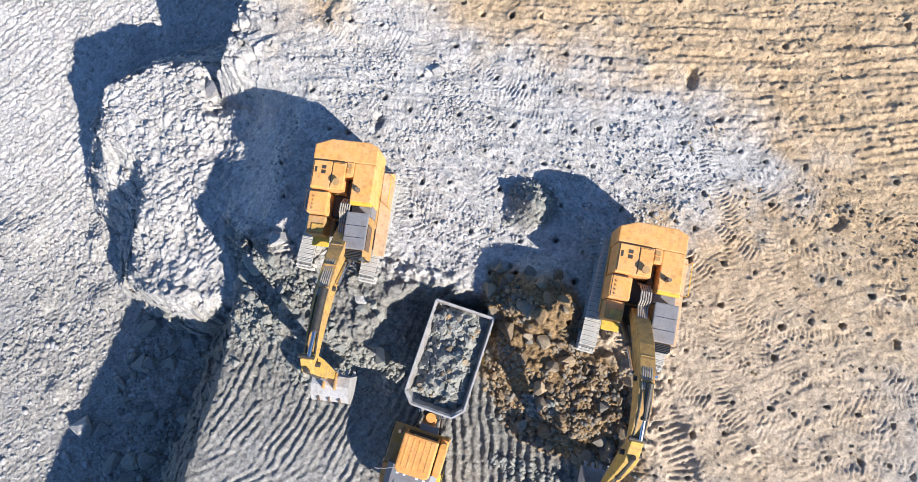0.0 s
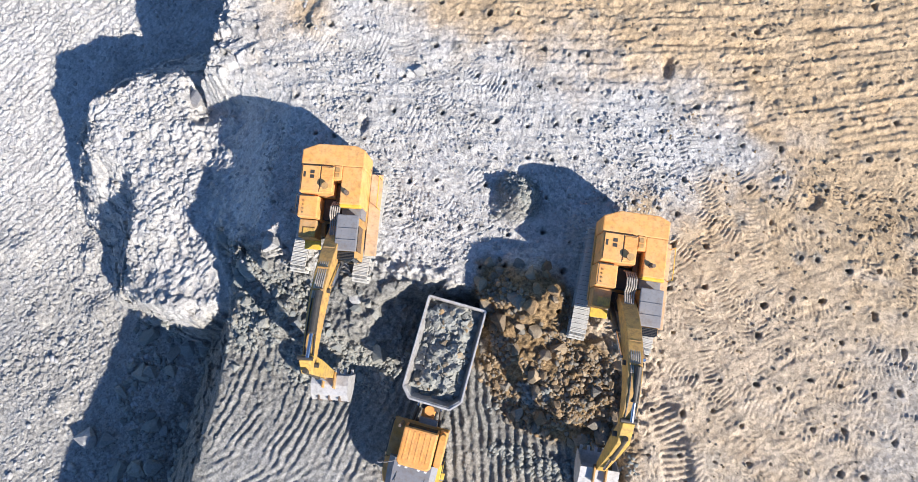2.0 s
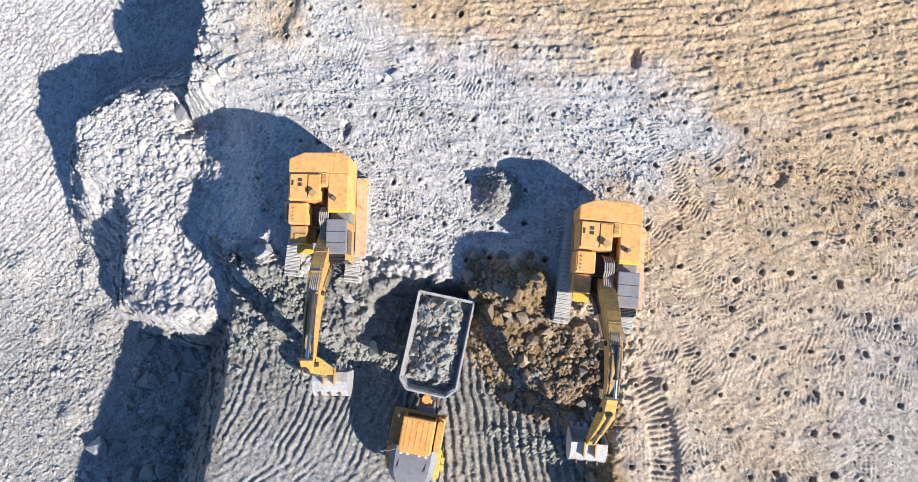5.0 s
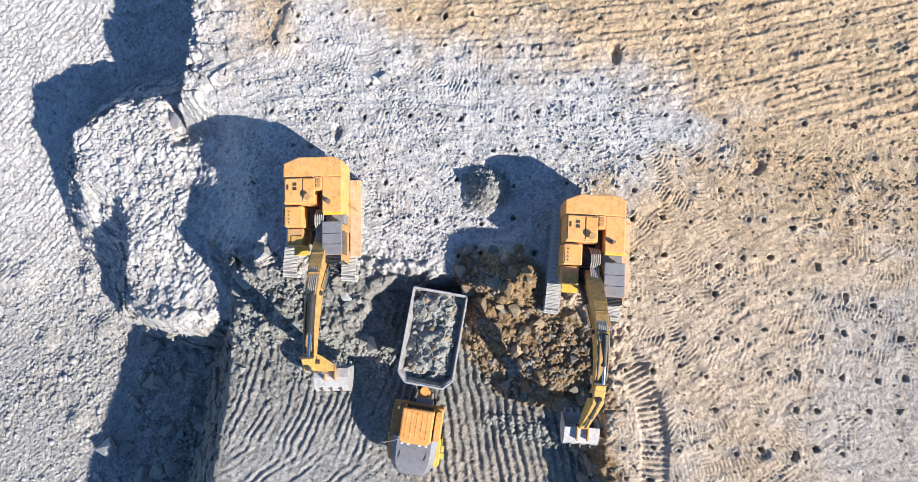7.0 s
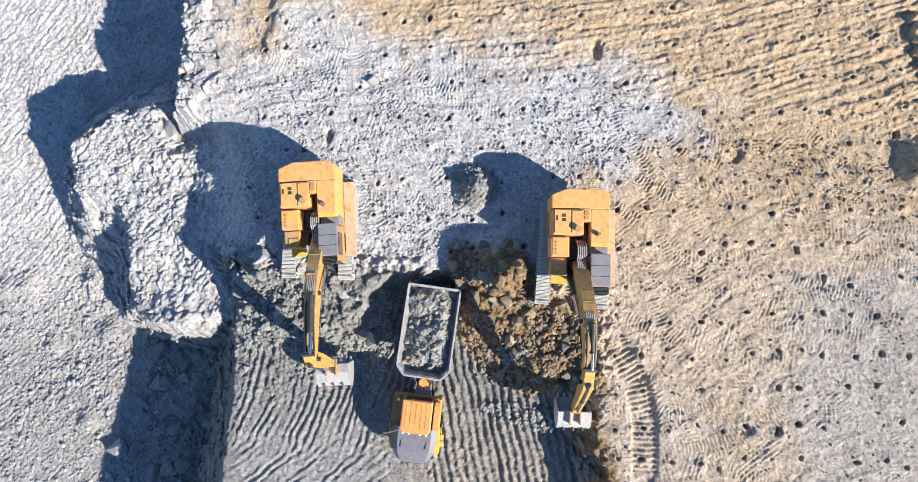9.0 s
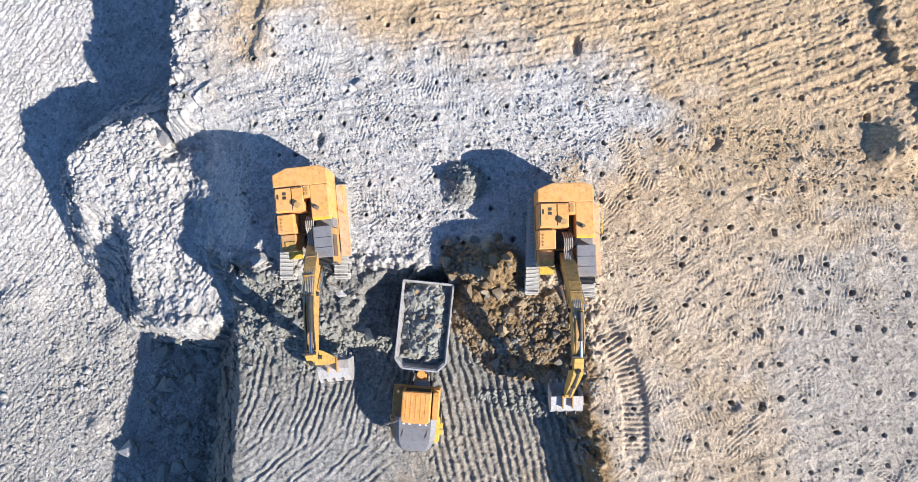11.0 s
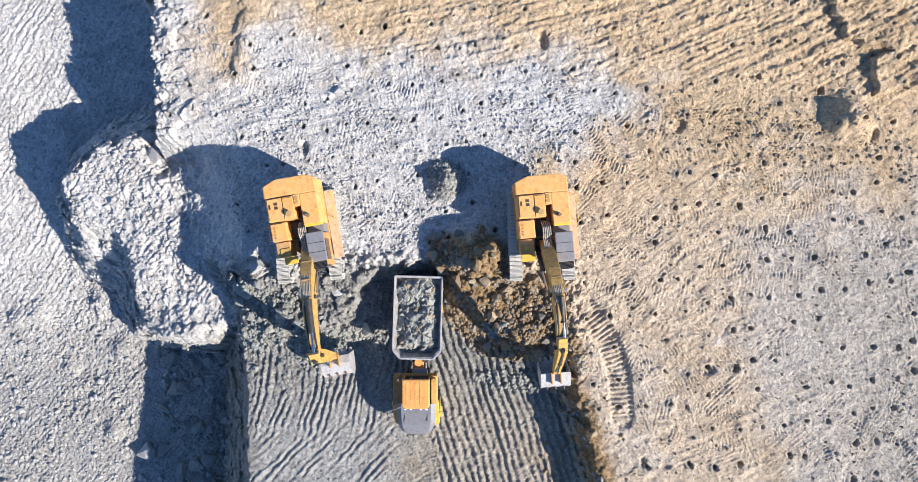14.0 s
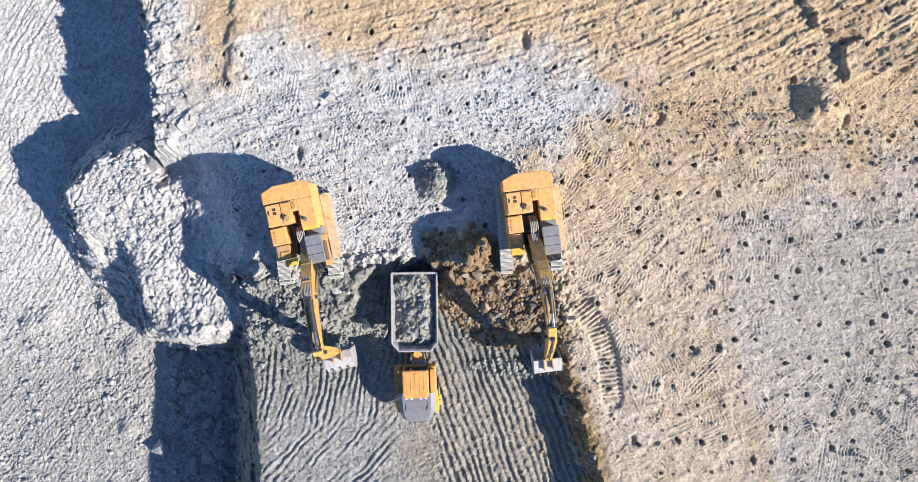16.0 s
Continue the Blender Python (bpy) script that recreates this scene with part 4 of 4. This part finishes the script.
    for x in (-0.62, 0.62):
        part("hood_seam", box(x * 1.32 - 0.012, x * 1.32 + 0.012, -1.9, -0.6, 2.52, 2.56, 0.0), DARK, hood)
    part("grille", box(-0.6, 0.6, -3.0, -2.93, 1.4, 1.85, 0.02), BLACK, hood)
    for sx in (-1, 1):
        part("headlight", box(sx * 0.85 - 0.14, sx * 0.85 + 0.14, -2.85, -2.7, 1.45, 1.62, 0.02), LAMP, hood, "clear headlight")
    cab = add("cab", box(-0.88, 0.98, -0.55, 1.35, 1.9, 3.25, 0.06, None, (0.04, 0.08)), GLASS, "cab of dark glass under orange roof")
    roof = part("cab_roof", prism([(-0.95, -0.55), (-0.75, -0.72), (0.85, -0.72), (1.05, -0.55), (1.05, 1.42), (-0.95, 1.42)], 3.25, 3.5, 0.09, None, 0.04), PAINT_TRUCK, cab, "ribbed orange cab roof")
    for x in (-0.6, -0.28, 0.05, 0.38, 0.7):
        part("roof_rib", box(x - 0.05, x + 0.05, -0.35, 1.25, 3.485, 3.515, 0.01), PAINT_TRUCK, cab)
    for x in (-0.7, -0.3, 0.4, 0.8):
        part("work_lamp", box(x - 0.08, x + 0.08, -0.8, -0.7, 3.3, 3.42, 0.02), LAMP, cab, "small work lamp")
    for x, y in ((-0.86, -0.5), (0.96, -0.5), (-0.86, 1.3), (0.96, 1.3)):
        part("pillar", box(x - 0.05, x + 0.05, y - 0.05, y + 0.05, 1.92, 3.3, 0.01), PAINT_TRUCK, cab)
    add("side_box", box(1.08, 1.52, -0.6, 1.45, 1.95, 2.5, 0.05), PAINT_TRUCK, "orange side box beside the cab")
    add("air_cleaner", rod((1.3, 1.2, 2.4), (1.3, 1.2, 3.0), 0.16, 14), PAINT_DARK)
    add("exhaust_pipe", rod((-1.2, 1.3, 1.9), (-1.2, 1.3, 3.3), 0.1, 12), RUST, "rusty exhaust pipe")
    add("handrail", pipe([(-1.68, -0.7, 1.95), (-1.68, -0.7, 2.75), (-1.68, 1.4, 2.75), (-1.68, 1.4, 1.95)], 0.025), DARK)
    mirror = add("mirror", pipe([(-0.8, -0.55, 3.0), (-1.45, -0.85, 3.0), (-1.85, -0.95, 3.0)], 0.025, 6, box(-2.0, -1.72, -1.0, -0.93, 2.55, 3.05, 0.03)), GREY_ROOF, "wing mirror on a bent arm")
    return truck


truck = dump_truck()


# ---- rock ----
def rock_shape(seed, flat=0.7):
    rnd = random.Random(seed)
    bm = bmesh.new()
    for _ in range(15):
        v = Vector((rnd.gauss(0, 1), rnd.gauss(0, 1), rnd.gauss(0, 1))).normalized()
        k = rnd.uniform(0.8, 1.05)
        bm.verts.new((v.x * k * rnd.uniform(0.85, 1.1), v.y * k * 0.8, v.z * k * flat))
    got = bmesh.ops.convex_hull(bm, input=bm.verts[:])
    loose = [v for v in bm.verts if not v.link_faces]
    bmesh.ops.delete(bm, geom=loose, context="VERTS")
    bmesh.ops.triangulate(bm, faces=bm.faces[:])
    return bm


SHAPES = []
for k in range(9):
    bm = rock_shape(100 + k, 0.55 + 0.05 * (k % 5))
    bm.verts.ensure_lookup_table()
    SHAPES.append((np.array([v.co[:] for v in bm.verts]), [tuple(v.index for v in f.verts) for f in bm.faces], bm))
ROCK_MESH = {m.name: [mesh_of("rock", s[2].copy(), m) for s in SHAPES] for m in (STONE_GREY, STONE_BROWN, STONE_PALE)}


def spin(rnd):
    return Euler((rnd.uniform(-0.5, 0.5), rnd.uniform(-0.5, 0.5), rnd.uniform(0, 6.28))).to_matrix()


def gravel(name, spots, material, label, category):
    """Many stones joined into one mesh: spots of x, y, z, size."""
    rs = np.random.RandomState(len(spots))
    kind = rs.randint(0, len(SHAPES), len(spots))
    verts, faces, base = [], [], 0
    for k, (co, fs, _) in enumerate(SHAPES):
        mine = spots[kind == k]
        n = len(mine)
        a, b, c = rs.uniform(0, 2 * math.pi, n), rs.uniform(-0.5, 0.5, n), rs.uniform(-0.5, 0.5, n)
        ca, sa, cb, sb, cc, sc = np.cos(a), np.sin(a), np.cos(b), np.sin(b), np.cos(c), np.sin(c)
        turn = np.stack([ca * cb, ca * sb * sc - sa * cc, ca * sb * cc + sa * sc, sa * cb, sa * sb * sc + ca * cc, sa * sb * cc - ca * sc, -sb, cb * sc, cb * cc], -1).reshape(n, 3, 3)
        verts.append((np.einsum("nij,vj->nvi", turn, co) * mine[:, 3, None, None] + mine[:, None, :3]).reshape(-1, 3))
        faces.append((np.array(fs)[None] + (base + np.arange(n) * len(co))[:, None, None]).reshape(-1, 3))
        base += n * len(co)
    v, f = np.concatenate(verts), np.concatenate(faces)
    me = bpy.data.meshes.new(name)
    me.vertices.add(len(v))
    me.vertices.foreach_set("co", v.astype(np.float32).ravel())
    me.loops.add(f.size)
    me.loops.foreach_set("vertex_index", f.astype(np.int32).ravel())
    me.polygons.add(len(f))
    me.polygons.foreach_set("loop_start", (np.arange(len(f)) * 3).astype(np.int32))
    me.update(calc_edges=True)
    me.materials.append(material)
    return tagged(new(name, me), label, category, kind="stuff")


def strewn(poly, count, lo, hi, seed, power=2.2, clump=0.0):
    """Spots for stones inside an outline, gathered in patches where clump is high."""
    rs = np.random.RandomState(seed)
    box_lo, box_hi = np.min(poly, 0), np.max(poly, 0)
    out = np.zeros((0, 4))
    while len(out) < count:
        p = rs.uniform(box_lo, box_hi, (count * 2, 2))
        x, y = p[:, 0], p[:, 1]
        ok = (outside(x, y, poly) < 0.3 * rs.rand(len(x))) & ~((np.abs(x + 2.3) < 2.2) & (y > -10) & (y < 2.2))
        ok &= fbm(x, y, 0.35, 3, seed) + 0.3 * fbm(x, y, 1.3, 2, seed + 2) > clump * 0.35 * rs.uniform(-1.5, 1.0, len(x))
        x, y = x[ok], y[ok]
        s = lo + (hi - lo) * rs.rand(len(x)) ** power
        out = np.concatenate([out, np.stack([x, y, height(x, y) + 0.1 * s, s], -1)])
    return out[:count]


def in_poly(x, y, poly):
    return outside(np.array([x]), np.array([y]), poly)[0]


AREA_BROWN = [(-1.4, 4.4), (2.4, 5.2), (4.2, 2.4), (4.6, 0.6), (9.0, 0.4), (8.6, -4), (6.5, -5.5), (2.5, -4.6), (-0.2, -2)]
AREA_GREY = [(-18, 3.2), (-13, 1.4), (-7.2, 1.2), (-5.2, 2.6), (-4.6, 0), (-5.2, -4), (-9, -5), (-15.6, -4.5), (-16.6, 0)]
AREA_LOW = [(-27.5, -3), (-21.5, -3.2), (-20.8, -8), (-21.2, -22), (-27.5, -22)]
AREA_EDGE = [(6.0, -4), (9.5, -5), (10.8, -18), (7.0, -18), (6.4, -9)]


def scatter(poly, count, lo, hi, seed, power=2.2):
    rnd = random.Random(seed)
    xs, ys = [p[0] for p in poly], [p[1] for p in poly]
    out = []
    while len(out) < count:
        x, y = rnd.uniform(min(xs), max(xs)), rnd.uniform(min(ys), max(ys))
        if in_poly(x, y, poly) > 0.2 or (abs(x + 2.3) < 2.3 and -10 < y < 2.4):
            continue
        s = lo + (hi - lo) * rnd.random() ** power
        out.append((x, y, float(height(x, y)) + 0.12 * s, s))
    return out


AREA_CLIFF = [(-23.5, 29), (-17.5, 29), (-16.6, 12), (-20.5, 11)]
AREA_WEST = [(-45, 31), (-23, 31), (-22, 14), (-22, 5), (-24, -3), (-24, -22), (-45, -22)]
AREA_BENCH = [(-18, 22), (-13, 20), (-8, 17.5), (9, 16.5), (13, 13), (9, 10), (6, 8), (4, 7.5), (-5, 3.2), (-8, 8), (-15, 3.4), (-16, 9)]
AREA_EAST = [(9.5, -22), (39, -22), (39, 31), (-16, 31), (8, 18)]
gravel("brown_rubble", strewn(AREA_BROWN, 2600, 0.05, 0.26, 1, 2.4), STONE_BROWN, "loose brown and ochre rubble in front of the dig", "rubble")
gravel("grey_rubble", np.concatenate([strewn(AREA_GREY, 2600, 0.05, 0.26, 2, 2.4), strewn(AREA_LOW, 1500, 0.06, 0.34, 3), strewn(AREA_EDGE, 700, 0.05, 0.22, 4),
                                      strewn([(0.5, -2), (7, -2), (6.5, -7.5), (0.8, -6.5)], 1300, 0.05, 0.26, 6), strewn([(-1.2, 7.2), (1.4, 7.2), (1.4, 9.8), (-1.2, 9.8)], 200, 0.06, 0.27, 9),
                                      strewn([(-15.8, -4), (6, -5), (7.5, -22), (-16.5, -22)], 2200, 0.03, 0.14, 10, 3.0, 1.0)]), STONE_GREY, "loose grey-green shot rock and chips", "rubble")
gravel("pale_chips", np.concatenate([strewn(AREA_WEST, 6500, 0.03, 0.27, 5, 3.6, 1.6), strewn(AREA_BENCH, 5500, 0.03, 0.19, 7, 3.2, 1.0), strewn(AREA_CLIFF, 300, 0.05, 0.30, 11, 3.4, 0.6),
                                     strewn([(-45, 1), (-25, 1), (-25.5, -22), (-45, -22)], 420, 0.12, 0.42, 15, 2.6, 1.4), strewn(SPUR, 900, 0.04, 0.26, 12, 3.0, 0.6)]), STONE_PALE, "pale broken stone strewn over the ground", "rubble")
gravel("tan_chips", np.concatenate([strewn(AREA_EAST, 6500, 0.025, 0.15, 8, 3.6, 1.0), strewn(RUBBLE, 800, 0.04, 0.2, 13, 3.0, 1.2)]), STONE_BROWN, "tan broken stone strewn over the bench", "rubble")


def rock(x, y, size, material, seed, squash=1.0):
    rnd = random.Random(seed)
    ob = new("rock", rnd.choice(ROCK_MESH[material.name]))
    ob.matrix_basis = Matrix.Translation((x, y, float(height(x, y)) + 0.18 * size)) @ spin(rnd).to_4x4() @ Matrix.Diagonal((size, size, size * squash, 1))
    return ob


n = 0
for poly, count, lo, hi, mat in ((AREA_BROWN, 120, 0.2, 0.75, STONE_BROWN), (AREA_GREY, 75, 0.2, 0.6, STONE_GREY), (AREA_LOW, 80, 0.3, 1.0, STONE_GREY), (AREA_EDGE, 25, 0.2, 0.45, STONE_BROWN)):
    for x, y, z, s in scatter(poly, count, lo, hi, 50 + count, 2.0):
        n += 1
        rock(x, y, s, mat, n).parent = ground

BOULDERS = ((-29.0, -13.7, 1.3, STONE_PALE), (-22.9, 12.2, 0.9, STONE_PALE), (-13.9, 3.0, 0.75, STONE_PALE), (-0.3, 2.1, 0.8, STONE_BROWN), (1.2, 2.6, 0.7, STONE_BROWN),
            (-17.6, 3.0, 0.8, STONE_GREY), (-15.3, 1.3, 0.9, STONE_GREY), (-6.4, -2.0, 1.0, STONE_GREY), (4.2, 0.4, 0.6, STONE_BROWN), (7.6, -5.0, 0.8, STONE_GREY),
            (-10.3, -2.6, 0.7, STONE_GREY), (-8.3, 1.0, 0.65, STONE_PALE), (-7.3, 15.6, 0.55, STONE_PALE))
for k, (x, y, s, mat) in enumerate(BOULDERS):
    ob = rock(x, y, s, mat, 900 + k, 0.9)
    ob.name = "boulder"
    colour = {"pale_stone": "pale grey", "brown_stone": "ochre brown", "grey_stone": "dark grey"}[mat.name]
    tagged(ob, f"{colour} angular boulder lying on broken ground", "boulder", "boulders")


# ---- load of the truck ----
def load_height(x, y):
    edge = np.minimum(1.6 - np.abs(x), np.minimum(2.78 - np.abs(y), np.where(y < 0, 0.726 * (1.62 - np.abs(x)) + 0.687 * (2.38 + y), 9)))
    lump = 0.4 * fbm(x + 40, y + 12, 0.9, 3, 3) + 0.24 * cells(x + 40, y + 12, 0.55, 9)[0] + 0.10 * cells(x + 40, y + 12, 0.27, 4)[0]
    return np.where(edge < 0, 2.2, 2.88 + 0.58 * np.clip(edge / 0.8, 0, 1) + lump)


def rock_load():
    nx, ny = 44, 76
    xs, ys = np.meshgrid(np.linspace(-1.6, 1.6, nx + 1), np.linspace(-2.8, 2.75, ny + 1))
    zs = load_height(xs, ys)
    bm = bmesh.new()
    grid = [[bm.verts.new((xs[j, i], ys[j, i], zs[j, i])) for i in range(nx + 1)] for j in range(ny + 1)]
    for a, b in zip(grid, grid[1:]):
        for i in range(nx):
            bm.faces.new((a[i], a[i + 1], b[i + 1], b[i]))
    ob = new("rock_load", mesh_of("rock_load", bm, STONE_GREY))
    ob.matrix_basis = truck.matrix_basis.copy()
    tagged(ob, "heap of grey-green broken rock filling the truck body", "rock load")
    rnd = random.Random(5)
    for k in range(150):
        x, y = rnd.uniform(-1.35, 1.35), rnd.uniform(-2.3, 2.5)
        s = 0.08 + 0.28 * rnd.random() ** 2
        st = new("stone", rnd.choice(ROCK_MESH[(STONE_BROWN if rnd.random() < 0.18 else STONE_GREY).name]))
        st.parent = ob
        st.matrix_basis = Matrix.Translation((x, y, float(load_height(np.array([x]), np.array([y]))[0]))) @ spin(rnd).to_4x4() @ Matrix.Diagonal((s, s, s, 1))
    return ob


rock_load()
